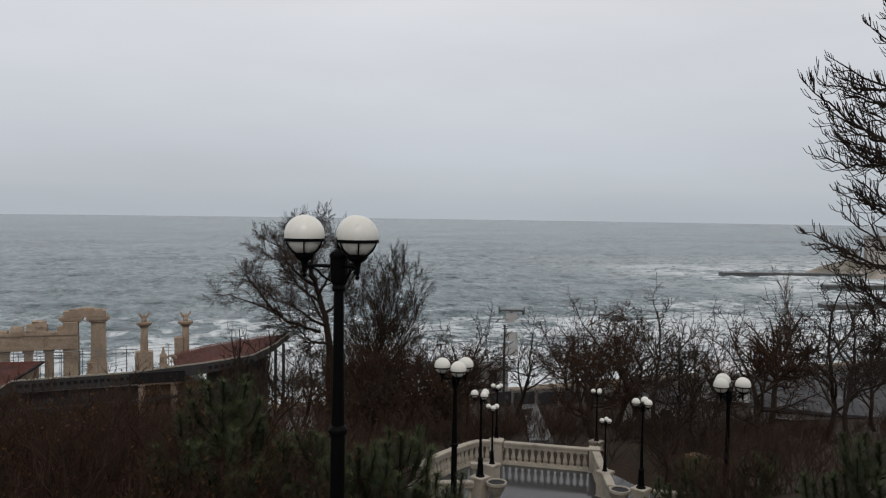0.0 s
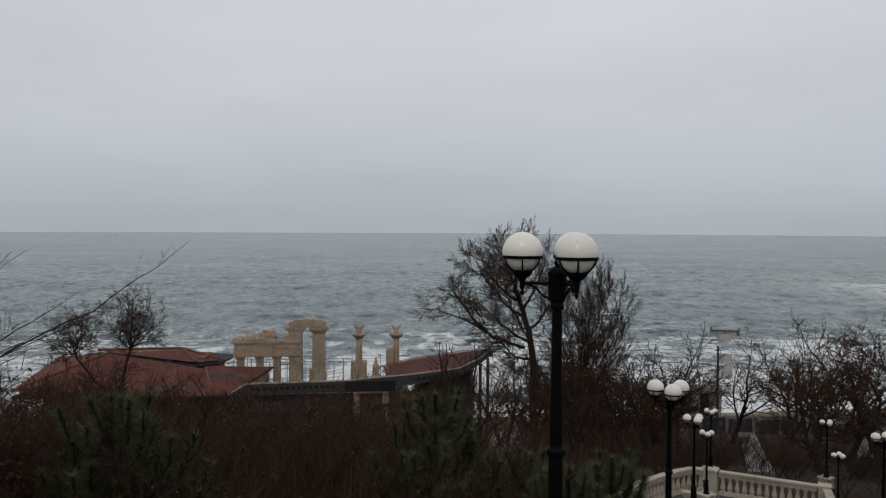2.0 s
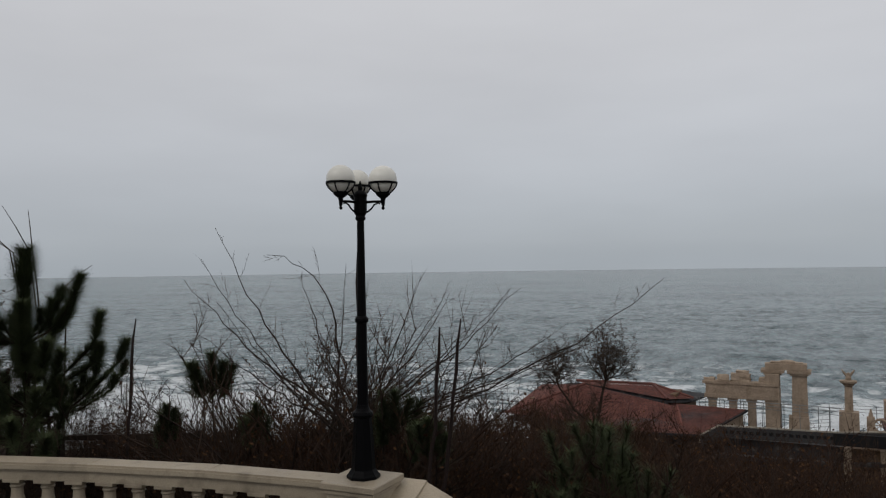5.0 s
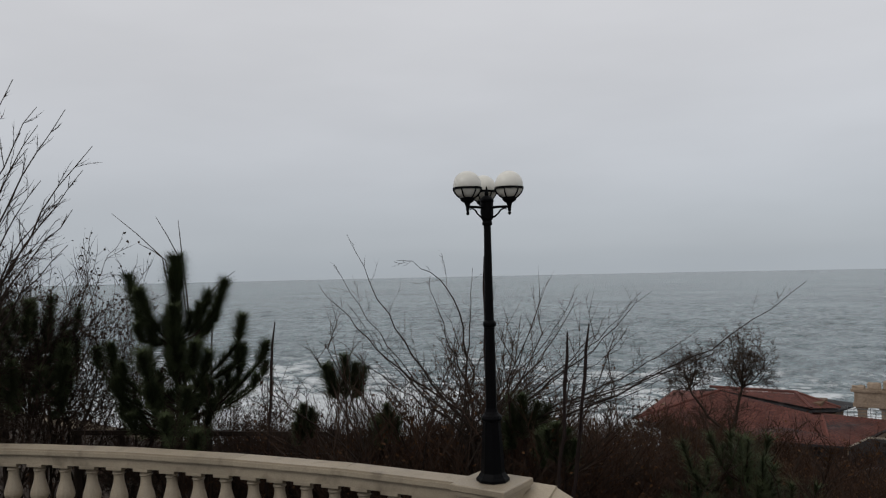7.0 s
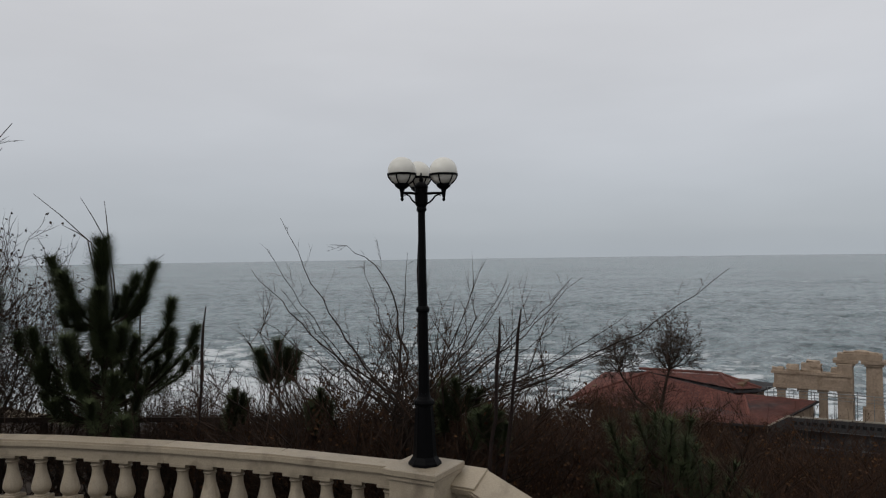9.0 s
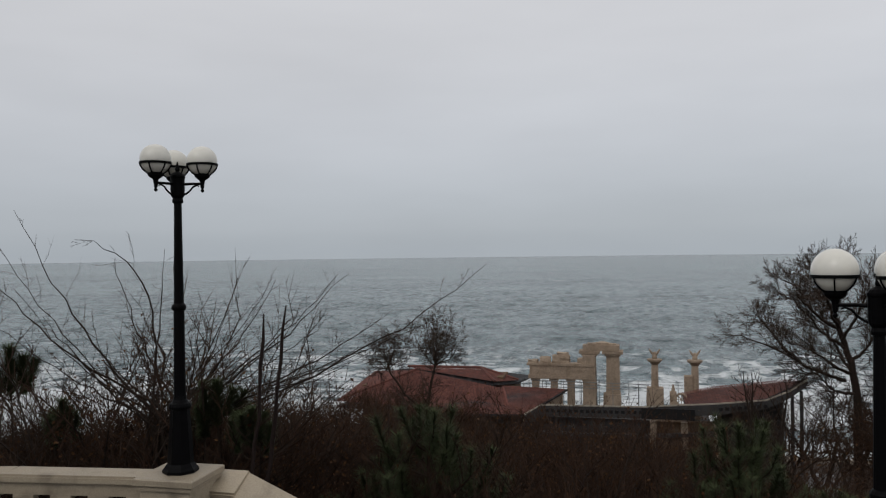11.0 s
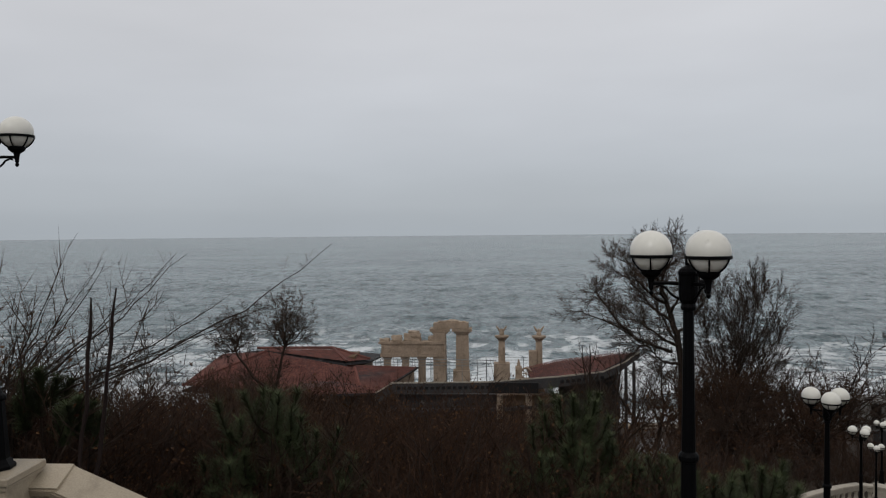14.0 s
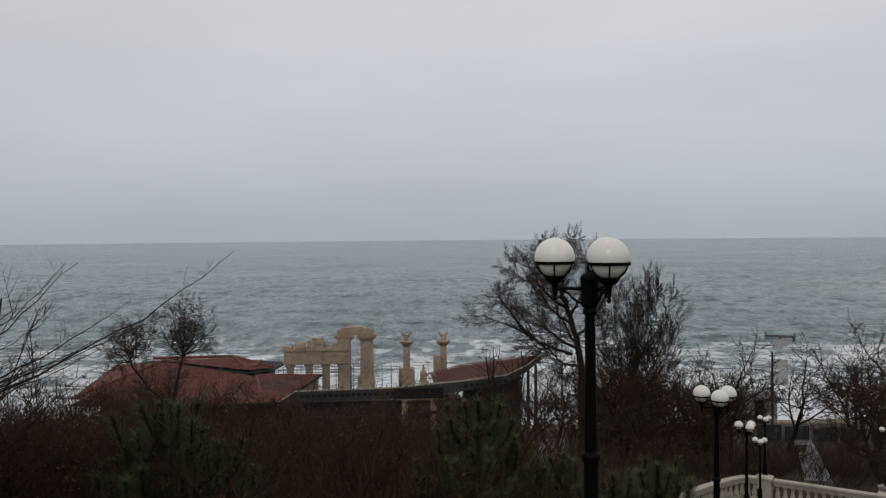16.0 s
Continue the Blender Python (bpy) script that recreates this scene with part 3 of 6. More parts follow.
# terrace on which the near balustrade stands
terrace = Shape()
t_pts = [(-19, 2.0), (2.7, 2.0), (2.7, 6.4), (-4.3, 9.05)] + [(x, y + 0.45) for x, y in reversed(ARC)]
terrace.prism(t_pts, 20.5, [24.3 for x, y in t_pts])
tagged(new("terrace", mesh_from("terrace", terrace.v, terrace.f, WET)), "wet paved stone terrace behind the balustrade", "terrace", kind="structure")
lookout = Shape()
lookout.box(-14, -8, 20, 14, 1.2, 26.45)
tagged(new("lookout_floor", mesh_from("lookout_floor", lookout.v, lookout.f, CONCRETE)), "plain concrete lookout floor above the terrace", "floor", kind="structure")

# lower landing of the stairs
LAND_CAP, LAND_Z = 16.0, 14.82
landing = Shape()
landing.prism([(18.6, 37.9), (13.0, 35.6), (13.2, 31.0), (20.2, 27.6), (24.2, 26.4), (23.6, 34.6)], 9.0, LAND_Z)
tagged(new("landing", mesh_from("landing", landing.v, landing.f, WET)), "rain-wet stone landing with standing water", "landing", kind="structure")
BACK_L, BACK_R = (18.83, 37.25), (23.0, 34.35)
balustrade("balustrade", "pale limestone balustrade along the back of the wet landing", [[(19.1, 37.06), (22.75, 34.52)]], LAND_CAP, 1.18, 0.33, FAR_BAL, 0.77, STONE_FAR, 0.2)
pedestal(*BACK_L, LAND_CAP + 0.06, LAND_Z - 0.1, 0.3, -35, STONE_FAR)
pedestal(*BACK_R, LAND_CAP + 0.06, LAND_Z - 0.1, 0.3, -35, STONE_FAR)
balustrade("balustrade", "pale limestone balustrade curving off the landing", [[(18.5, 37.5), (17.97, 37.75), (16.9, 37.3), (15.6, 36.55), (14.36, 35.71), (13.2, 34.7)]], LAND_CAP, 1.18, 0.33, FAR_BAL, 0.77, STONE_FAR, 0.2)
balustrade("balustrade", "pale limestone balustrade beside the landing steps", [[(22.85, 33.95), (22.2, 32.6), (21.3, 30.6), (20.75, 29.4)]], LAND_CAP, 1.18, 0.33, FAR_BAL, 0.77, STONE_FAR, 0.2)
balustrade("balustrade", "short pale limestone parapet behind a lamp", [[(16.02, 34.4), (16.7, 34.0), (17.2, 33.8)]], LAND_CAP, 1.18, 0.33, FAR_BAL, 0.77, STONE_FAR, 0.17)
balustrade("balustrade", "pale limestone parapet by the lower lamps", [[(13.2, 32.5), (14.04, 32.28), (15.1, 31.95)]], LAND_CAP, 1.18, 0.33, FAR_BAL, 0.77, STONE_FAR, 0.2)
balustrade("balustrade", "pale limestone parapet running off past the stair lamp", [[(22.2, 28.3), (22.9, 27.7), (24.2, 27.0)]], LAND_CAP, 1.18, 0.33, FAR_BAL, 0.77, STONE_FAR, 0.2)
for x, y, z, s in lamp_feet:
    g = ground_z(x, y)
    if 26 < y < 38:
        g = LAND_Z - 0.1
    if g < z - 0.15:
        pedestal(x, y, z, g, 0.34, 25, STONE_FAR)


def planter(x, y, z0, z1):
    root = thing("planter", pose(x, y, z0), "round pale stone planter with dark earth on the parapet", "planter", "stone planters")
    h = z1 - z0
    s = Shape(False)
    s.lathe([(0.22, 0), (0.24, 0.1 * h), (0.16, 0.2 * h), (0.15, 0.45 * h), (0.30, 0.62 * h), (0.42, 0.85 * h), (0.47, 0.9 * h), (0.47, h), (0.40, h), (0.38, 0.93 * h)], 20)
    part("bowl", s, STONE_FAR, root)
    e = Shape()
    e.lathe([(0.30, 0.85 * h), (0.385, 0.965 * h), (0.1, 0.97 * h)], 16)
    part("earth", e, DARK, root, "dark wet earth")


planter(15.98, 31.4, LAND_Z, LAND_CAP + 0.05)
planter(20.75, 28.75, LAND_Z, LAND_CAP + 0.05)


# ---------------------------------------------------------------- shore restaurant
def tiled_slope(shape, a, b, c, d, rows, cols):
    """Clay tiles on a sloping quad: a-b is the eave, d-c the ridge; each tile a small tilted slab."""
    a, b, c, d = (Vector(v) for v in (a, b, c, d))
    up = (b - a).cross(d - a).normalized()
    if up.z < 0:
        up = -up
    for j in range(rows):
        t0, t1 = j / rows, min(1.0, (j + 1.12) / rows)
        l0, r0, l1, r1 = a.lerp(d, t0), b.lerp(c, t0), a.lerp(d, t1), b.lerp(c, t1)
        width = (r0 - l0).length
        n = max(1, int(cols * width / max(0.01, (b - a).length)))
        for i in range(n):
            s0, s1 = i / n, (i + 0.94) / n
            i0 = len(shape.v)
            jit = 0.012 * random.random()
            mid = 0.5 * (s0 + s1)
            for s, t, h in ((s0, 0, 0.03), (mid, 0, 0.085), (s1, 0, 0.03), (s1, 1, 0.0), (mid, 1, 0.05), (s0, 1, 0.0)):
                p = (l0.lerp(r0, s) if t == 0 else l1.lerp(r1, s)) + up * (h + jit)
                shape.v.append(tuple(p))
            shape.f += [(i0, i0 + 1, i0 + 4, i0 + 5), (i0 + 1, i0 + 2, i0 + 3, i0 + 4)]


def solid_slope(shape, a, b, c, d, thick):
    i = len(shape.v)
    for v in (a, b, c, d):
        shape.v.append(tuple(v))
    for v in (a, b, c, d):
        shape.v.append((v[0], v[1], v[2] - thick))
    shape.f += [(i, i + 1, i + 2, i + 3), (i + 7, i + 6, i + 5, i + 4)] + [(i + k, i + 4 + k, i + 4 + (k + 1) % 4, i + (k + 1) % 4) for k in range(4)]


def restaurant():
    root = thing("restaurant", pose(-5, 92, 5), "low seaside restaurant with red tile roofs and a ship-shaped terrace", "restaurant")
    inv = Vector((-5, 92, 5))

    def L(p):
        return tuple(Vector(p) - inv)

    def sh(pts):
        return [L(p) for p in pts]

    # main hip roof
    e0, e1, e2, e3 = (-35.28, 87.9, 10.27), (-14.1, 86.77, 9.62), (-13.4, 101, 12.1), (-35, 101, 11.9)
    t0, t1 = (-26.19, 91.11, 13.78), (-15.35, 89.6, 12.11)
    r0, r1 = (-27.85, 92.7, 13.87), (-18.84, 94.01, 13.74)
    u0, u1, u2 = (-25.31, 91.37, 13.67), (-16.58, 90.89, 12.61), (-14.55, 95.82, 12.06)
    base = Shape()
    low = [(p[0], p[1], p[2] - 0.5) for p in (e0, e1, t1, t0)]
    for quad in (low, [(p[0], p[1], p[2] - 0.3) for p in (u0, u1, r1, r0)], [(p[0], p[1], p[2] - 0.2) for p in (e2, e3, r0, r1)]):
        solid_slope(base, *sh(quad), 0.22)
    for tri in ((u1, u2, r1), (e2, r1, u2)):
        i = len(base.v)
        base.v += [L((p[0], p[1], p[2] - 0.2)) for p in tri] + [L((p[0], p[1], p[2] - 0.4)) for p in tri]
        base.f += [(i, i + 1, i + 2), (i + 5, i + 4, i + 3), (i, i + 3, i + 4, i + 1)]
    roof = part("roof", base, FASCIA, root)
    t = Shape()
    tiled_slope(t, *sh((e0, e1, t1, t0)), 22, 60)
    tiled_slope(t, *sh((u0, u1, r1, r0)), 8, 34)
    tiled_slope(t, *sh((u1, u2, r1, r1)), 12, 24)
    tiled_slope(t, *sh((e3, e0, t0, t0)), 16, 44)
    tagged(part("roof_tiles", t, TILE, roof, "weathered red clay tiles"), kind="stuff")
    caps = Shape()
    for p, q in ((r0, r1), (u1, r1), (u2, r1), (e0, t0), (e1, t1)):
        caps.tube([Vector(L(p)) + Vector((0, 0, 0.1)), Vector(L(q)) + Vector((0, 0, 0.1))], [0.17, 0.17], 6)
    part("ridge_tiles", caps, TILE, roof)
    wall = Shape()
    wall.box(*L((-33.5, 91.8, 4.0)), *L((-14.9, 100, 11.6)))
    wall.box(*L((-26.5, 93.0, 11.6)), *L((-16.0, 97, 12.9)))
    part("wall", wall, OCHRE, root)
    # lower front wing, a mono-pitch tiled roof with an open gable end
    a, b, c, d = (-27, 83.5, 10.0), (-12.4, 86.0, 9.95), (-8.4, 92.8, 11.7), (-17, 92.8, 11.9)
    base = Shape()
    solid_slope(base, *sh((a, b, c, d)), 0.2)
    wing = part("roof", base, FASCIA, root)
    t = Shape()
    tiled_slope(t, *sh((a, b, c, d)), 20, 46)
    tagged(part("roof_tiles", t, TILE, wing, "weathered red clay tiles"), kind="stuff")
    g = Shape()
    g.v += sh([(-12.3, 86.6, 9.0), (-8.75, 92.6, 9.0), (-8.75, 92.6, 11.3), (-12.3, 86.6, 9.75)]) + sh([(-12.6, 86.6, 9.0), (-9.05, 92.6, 9.0), (-9.05, 92.6, 11.3), (-12.6, 86.6, 9.75)])
    g.f += [(0, 1, 2, 3), (7, 6, 5, 4), (0, 4, 5, 1), (1, 5, 6, 2), (3, 7, 4, 0), (2, 6, 7, 3)]
    part("gable", g, SANDSTONE, wing)
    vg = Shape()
    vg.tube([Vector(L((-12.3, 85.9, 9.85))), Vector(L((-8.3, 92.9, 11.6)))], [0.13, 0.13], 4)
    part("verge_board", vg, FASCIA, wing)
    # terrace deck like a hull: front edge bends out and up to the bow
    edge = [(-12.3, 85.6, 9.9), (-10.5, 86.0, 10.95), (-3, 86.6, 10.95), (0.5, 86.4, 11.05), (4, 86.2, 11.4), (7.6, 85.8, 11.75), (12.6, 85.8, 12.3), (15.0, 86.2, 13.3), (16.7, 86.7, 14.4)]
    deck = Shape()
    for p, q in zip(edge[:6], edge[1:6]):
        solid_slope(deck, *sh(((p[0], p[1], p[2] - 2.9), (q[0], q[1], q[2] - 2.9), (q[0], 97, q[2] - 2.9), (p[0], 97, p[2] - 2.9))), 0.35)
    part("deck", deck, FASCIA, root)
    fascia = Shape()
    for v in edge:
        low = -float(np.interp(v[0], [0, 8, 16.7], [1.05, 1.0, 0.45]))
        for dy, dz in ((-0.18, 0.12), (0.12, 0.12), (0.12, low), (-0.18, low)):
            fascia.v.append(L((v[0], v[1] + dy, v[2] + dz)))
    for j in range(len(edge) - 1):
        i = 4 * j
        fascia.f += [(i + k, i + 4 + k, i + 4 + (k + 1) % 4, i + (k + 1) % 4) for k in range(4)]
    i = 4 * (len(edge) - 1)
    fascia.f += [(3, 2, 1, 0), (i, i + 1, i + 2, i + 3)]
    hull = part("hull_fascia", fascia, HULL, root, "dark weathered timber fascia shaped like a ship's side")
    trim = Shape()
    for p, q in zip(edge, edge[1:]):
        trim.tube([Vector(L((p[0], p[1] - 0.12, p[2] + 0.17))), Vector(L((q[0], q[1] - 0.12, q[2] + 0.17)))], [0.10, 0.10], 4)
    part("edge_trim", trim, STONE_FAR, hull)
    port = Shape()
    port.box(-0.19, -0.04, -0.17, 0.19, 0.04, 0.17)
    port_me = mesh_from("porthole", port.v, port.f, DARK)
    for k in range(37):
        x = -9.8 + 0.62 * k
        if 0.6 < x < 7.8 or x > 12.9:
            continue
        j = max(i for i in range(len(edge)) if edge[i][0] <= x)
        p, q = edge[j], edge[j + 1]
        u = (x - p[0]) / (q[0] - p[0])
        ob = part("porthole", port_me, DARK, hull)
        ob.location = L((x, p[1] + (q[1] - p[1]) * u - 0.19, p[2] + (q[2] - p[2]) * u - 0.42))
    # wall bays below the deck
    for x0, x1, m in ((-24, -9, FASCIA), (-9, 1.2, FASCIA), (1.2, 8.1, OCHRE)):
        s = Shape()
        s.box(*L((x0 + 0.03, 86.95 + (0.3 if m is FASCIA else 0), 3.5)), *L((x1 - 0.03, 88.2, 9.6)))
        part("lower_wall", s, m, root)
    for x0, x1, z1 in ((8.1, 11.2, 10.9), (11.2, 13.4, 11.4), (13.4, 14.6, 11.9)):
        s = Shape()
        s.box(*L((x0, 88.6, 3.0)), *L((x1 - 0.04, 89.4, z1)))
        part("lower_wall", s, HULL, root)
    for x in (1.4, 4.6, 7.9):
        s = Shape()
        s.box(*L((x - 0.35, 86.2, 3.5)), *L((x + 0.35, 86.9, 9.7)))
        part("pier", s, SANDSTONE, root)
    sg = Shape()
    sg.box(*L((0.2, 85.55, 10.1)), *L((5.6, 85.75, 11.25)))
    part("signboard", sg, DARK, root, "plain blackened board")
    # bow roof
    up = [(4.6, 92.0, 11.85), (8.0, 92.5, 12.6), (12.0, 90.5, 13.45), (16.8, 86.9, 14.75)]
    lo = [(4.8, 86.4, 11.55), (8.2, 85.9, 11.92), (12.6, 86.1, 12.5), (16.7, 86.5, 14.6)]
    bow = Shape()
    t = Shape()
    for k in range(3):
        q = (lo[k], lo[k + 1], up[k + 1], up[k])
        solid_slope(bow, *sh([(x, y, z - 0.22) for x, y, z in q]), 0.15)
        tiled_slope(t, *sh(q), 18, 14)
    bw = part("bow_roof", bow, FASCIA, root)
    tagged(part("roof_tiles", t, TILE, bw, "worn red clay tiles"), kind="stuff")
    for x, y, z in ((16.1, 86.6, 13.4), (15.2, 86.4, 12.8), (14.2, 86.2, 12.2), (12.4, 87.2, 11.4), (10.6, 88, 10.9)):
        s = Shape()
        s.lathe([(0.2, ground_z(x, y) - 5.2), (0.17, z - 5)], 6, x=x + 5, y=y - 92)
        part("post", s, FASCIA, root)
    # terrace railing
    pts = [(-14.2, 96.6), (-9, 96.6), (-2, 96.6), (5, 96.6)]
    rail = Shape()
    for p, q in zip(pts, pts[1:]):
        for h in (0.35, 0.7, 1.05):
            rail.tube([Vector(L((p[0], p[1], 11.2 + h))), Vector(L((q[0], q[1], 11.2 + h)))], [0.028, 0.028], 4)
    rail_ob = part("railing", rail, RAIL, root)
    for k in range(9):
        x = -14.0 + 2.3 * k
        s = Shape()
        s.box(*L((x - 0.03, 96.6, 7.4)), *L((x + 0.03, 96.66, 12.3)))
        part("post", s, RAIL, rail_ob)
    pts = [(0.0, 92.5), (-2.0, 91), (-1.8, 88.5)]
    for p, q in zip(pts, pts[1:]):
        s = Shape()
        for h in (0.4, 0.8, 1.15):
            s.tube([Vector(L((p[0], p[1], 10.2 + h))), Vector(L((q[0], q[1], 10.2 + h)))], [0.03, 0.03], 4)
        part("rail", s, RAIL, rail_ob)
    # handrail along the seaward terrace, in front of the ruin
    pts = [(-12.8, 92.9), (-6.6, 92.5), (-1.2, 92.2), (1.0, 91.6)]
    for p, q in zip(pts, pts[1:]):
        for z in (11.95, 12.3, 12.65):
            s = Shape()
            s.tube([Vector(L((p[0], p[1], z))), Vector(L((q[0], q[1], z)))], [0.045 if z > 12.5 else 0.03] * 2, 6)
            part("rail", s, RAIL, rail_ob)
        n = max(2, int((q[0] - p[0]) / 1.6))
        for k in range(n):
            t = k / n
            x, y = p[0] + (q[0] - p[0]) * t, p[1] + (q[1] - p[1]) * t
            s = Shape()
            s.lathe([(0.04, 3.0), (0.035, 7.66)], 6, x=x + 5, y=y - 92)
            part("post", s, RAIL, rail_ob)
    return root


restaurant()


# ---------------------------------------------------------------- mock antique ruin on the terrace
def block(cx, cy, z0, z1, w, d, mat, root, name, rough=0.04, taper=0.0, label=""):
    """A rough stone block, slightly out of true."""
    bm = bmesh.new()
    bmesh.ops.create_cube(bm, size=1)
    bmesh.ops.subdivide_edges(bm, edges=bm.edges[:], cuts=2, use_grid_fill=True)
    for v in bm.verts:
        k = 1 - taper * (v.co.z + 0.5)
        v.co = Vector((v.co.x * w * k, v.co.y * d * k, v.co.z * (z1 - z0)))
        n = noise.noise_vector((v.co.x * 1.7 + cx, v.co.y * 1.7 + cy, v.co.z * 1.7 + z0))
        v.co += n * rough
        v.co += Vector((cx, cy, (z0 + z1) / 2)) - root.location
    return part(name, bm, mat, root, label)


def ruin_gate():
    root = thing("ruin_gate", pose(-4.4, 94.7, 9.6), "tall sandstone gate of two pillars under a lintel", "ruin")
    block(-5.75, 94.2, 7.4, 15.7, 1.5, 2.2, SANDSTONE, root, "pillar", 0.035, 0.04)
    block(-3.05, 94.7, 11.0, 15.7, 1.6, 1.4, SANDSTONE, root, "pillar", 0.035, 0.08)
    for x in (-5.75, -3.05):
        block(x, 94.7, 15.55, 15.8, 1.85, 1.7, SANDSTONE, root, "necking", 0.02)
        block(x, 94.7, 15.78, 16.12, 2.35, 2.0, SANDSTONE, root, "capital", 0.03, -0.04)
    block(-4.4, 94.7, 16.14, 16.8, 4.25, 1.6, SANDSTONE, root, "lintel", 0.035)
    for x, w, h in ((-5.4, 1.1, 0.18), (-4.2, 1.4, 0.28), (-3.1, 0.9, 0.16)):
        block(x, 94.7, 16.76, 16.8 + h, w, 1.1, SANDSTONE, root, "broken_block", 0.12)
    block(-3.15, 94.3, 7.4, 11.1, 2.0, 1.7, SANDSTONE, root, "base_block", 0.05)


def ruin_entablature():
    root = thing("ruin_colonnade", pose(-9.3, 93.6, 9.3), "broken sandstone beam carried by short columns", "ruin")
    for x in (-12.1, -9.9, -7.9, -6.0):
        block(x, 93.8, 7.2, 12.75, 0.85, 0.85, SANDSTONE, root, "column", 0.05, 0.04)
        block(x, 93.8, 12.6, 12.85, 1.1, 1.1, SANDSTONE, root, "capital", 0.02)
    block(-9.1, 93.6, 12.85, 13.25, 7.6, 1.2, SANDSTONE, root, "architrave", 0.05)
    block(-9.1, 93.6, 13.2, 14.45, 7.3, 1.1, SANDSTONE, root, "frieze", 0.06)
    block(-9.1, 93.6, 14.4, 14.7, 7.9, 1.35, SANDSTONE, root, "cornice", 0.06)
    block(-12.4, 93.6, 14.65, 15.0, 1.2, 1.0, SANDSTONE, root, "broken_block", 0.2)
    block(-10.9, 93.6, 14.65, 15.35, 1.2, 0.9, SANDSTONE, root, "broken_block", 0.2)
    block(-9.0, 93.6, 14.65, 15.6, 2.0, 0.9, SANDSTONE, root, "broken_block", 0.22)
    block(-8.8, 93.6, 15.5, 15.95, 1.2, 0.8, SANDSTONE, root, "broken_block", 0.2)
    block(-6.6, 93.6, 14.6, 15.3, 0.9, 0.9, SANDSTONE, root, "broken_block", 0.2)


def ruin_column(x, y, top, ped_top, wide):
    root = thing("ruin_column", pose(x, y, 9.8), "free-standing sandstone column topped by a winged ornament", "column", "columns on the terrace")
    block(x, y, 8.0, ped_top, 2.0 if not wide else 1.2, 1.5, SANDSTONE, root, "pedestal", 0.04, 0.06)
    s = Shape(True)
    s.lathe([(0.46, ped_top - 10.0), (0.42, ped_top - 9.6), (0.40, top - 12.4), (0.37, top - 11.2)], 12)
    part("shaft", s, SANDSTONE, root)
    s = Shape()
    s.lathe([(0.38, top - 11.25), (0.5, top - 11.15), (0.52, top - 11.05), (0.82, top - 10.85), (0.86, top - 10.7), (0.86, top - 10.62), (0.4, top - 10.58)], 12)
    part("capital", s, SANDSTONE, root)
    if wide:
        block(x - 0.75, y, 8.0, top - 2.6, 0.9, 1.1, SANDSTONE, root, "side_block", 0.05)
    o = Shape()
    z = top - 10.6
    o.lathe([(0.28, z), (0.30, z + 0.25), (0.2, z + 0.5), (0.16, z + 0.75), (0.05, z + 0.85)], 8)
    for sg in (-1, 1):
        o.tube([Vector((0.1 * sg, 0, z + 0.4)), Vector((0.35 * sg, 0, z + 0.75)), Vector((0.62 * sg, 0, z + 1.15))], [0.13, 0.14, 0.05], 5)
    part("winged_ornament", o, SANDSTONE, root)


def ruin_stele():
    root = thing("ruin_stele", pose(3.9, 89.5, 10.0), "small sandstone stele with a round wheel ornament", "ornament")
    block(3.6, 89.5, 8.0, 12.4, 0.85, 0.7, SANDSTONE, root, "stele", 0.05, 0.15)
    s = Shape()
    s.lathe([(0.2, 2.3), (0.22, 2.5), (0.06, 3.2)], 6, x=-0.3)
    part("finial", s, SANDSTONE, root)
    w = Shape()
    for k in range(14):
        a, b = math.pi * 2 * k / 14, math.pi * 2 * (k + 1) / 14
        w.tube([Vector((0.55 + 0.62 * math.cos(a), 0.1, 1.55 + 0.62 * math.sin(a))), Vector((0.55 + 0.62 * math.cos(b), 0.1, 1.55 + 0.62 * math.sin(b)))], [0.13, 0.13], 5)
    for k in range(4):
        a = math.pi * k / 4
        w.tube([Vector((0.55 + 0.6 * math.cos(a), 0.1, 1.55 + 0.6 * math.sin(a))), Vector((0.55 - 0.6 * math.cos(a), 0.1, 1.55 - 0.6 * math.sin(a)))], [0.05, 0.05], 4)
    part("wheel", w, SANDSTONE, root)


ruin_gate()
ruin_entablature()
ruin_column(1.72, 94.2, 15.66 + 0.45, 12.0, False)
ruin_column(6.15, 93.6, 15.71 + 0.45, 11.3, True)
ruin_stele()


# ---------------------------------------------------------------- trees and shrubs
def spike(s, p, q, r):
    """A twig: three faces drawn out to a point."""
    d = (q - p).normalized()
    u = d.orthogonal().normalized() * r
    w = d.cross(u)
    i = len(s.v)
    s.v += [tuple(p + u), tuple(p - u * 0.5 + w * 0.87), tuple(p - u * 0.5 - w * 0.87), tuple(q)]
    s.f += [(i, i + 1, i + 3), (i + 1, i + 2, i + 3), (i + 2, i, i + 3)]


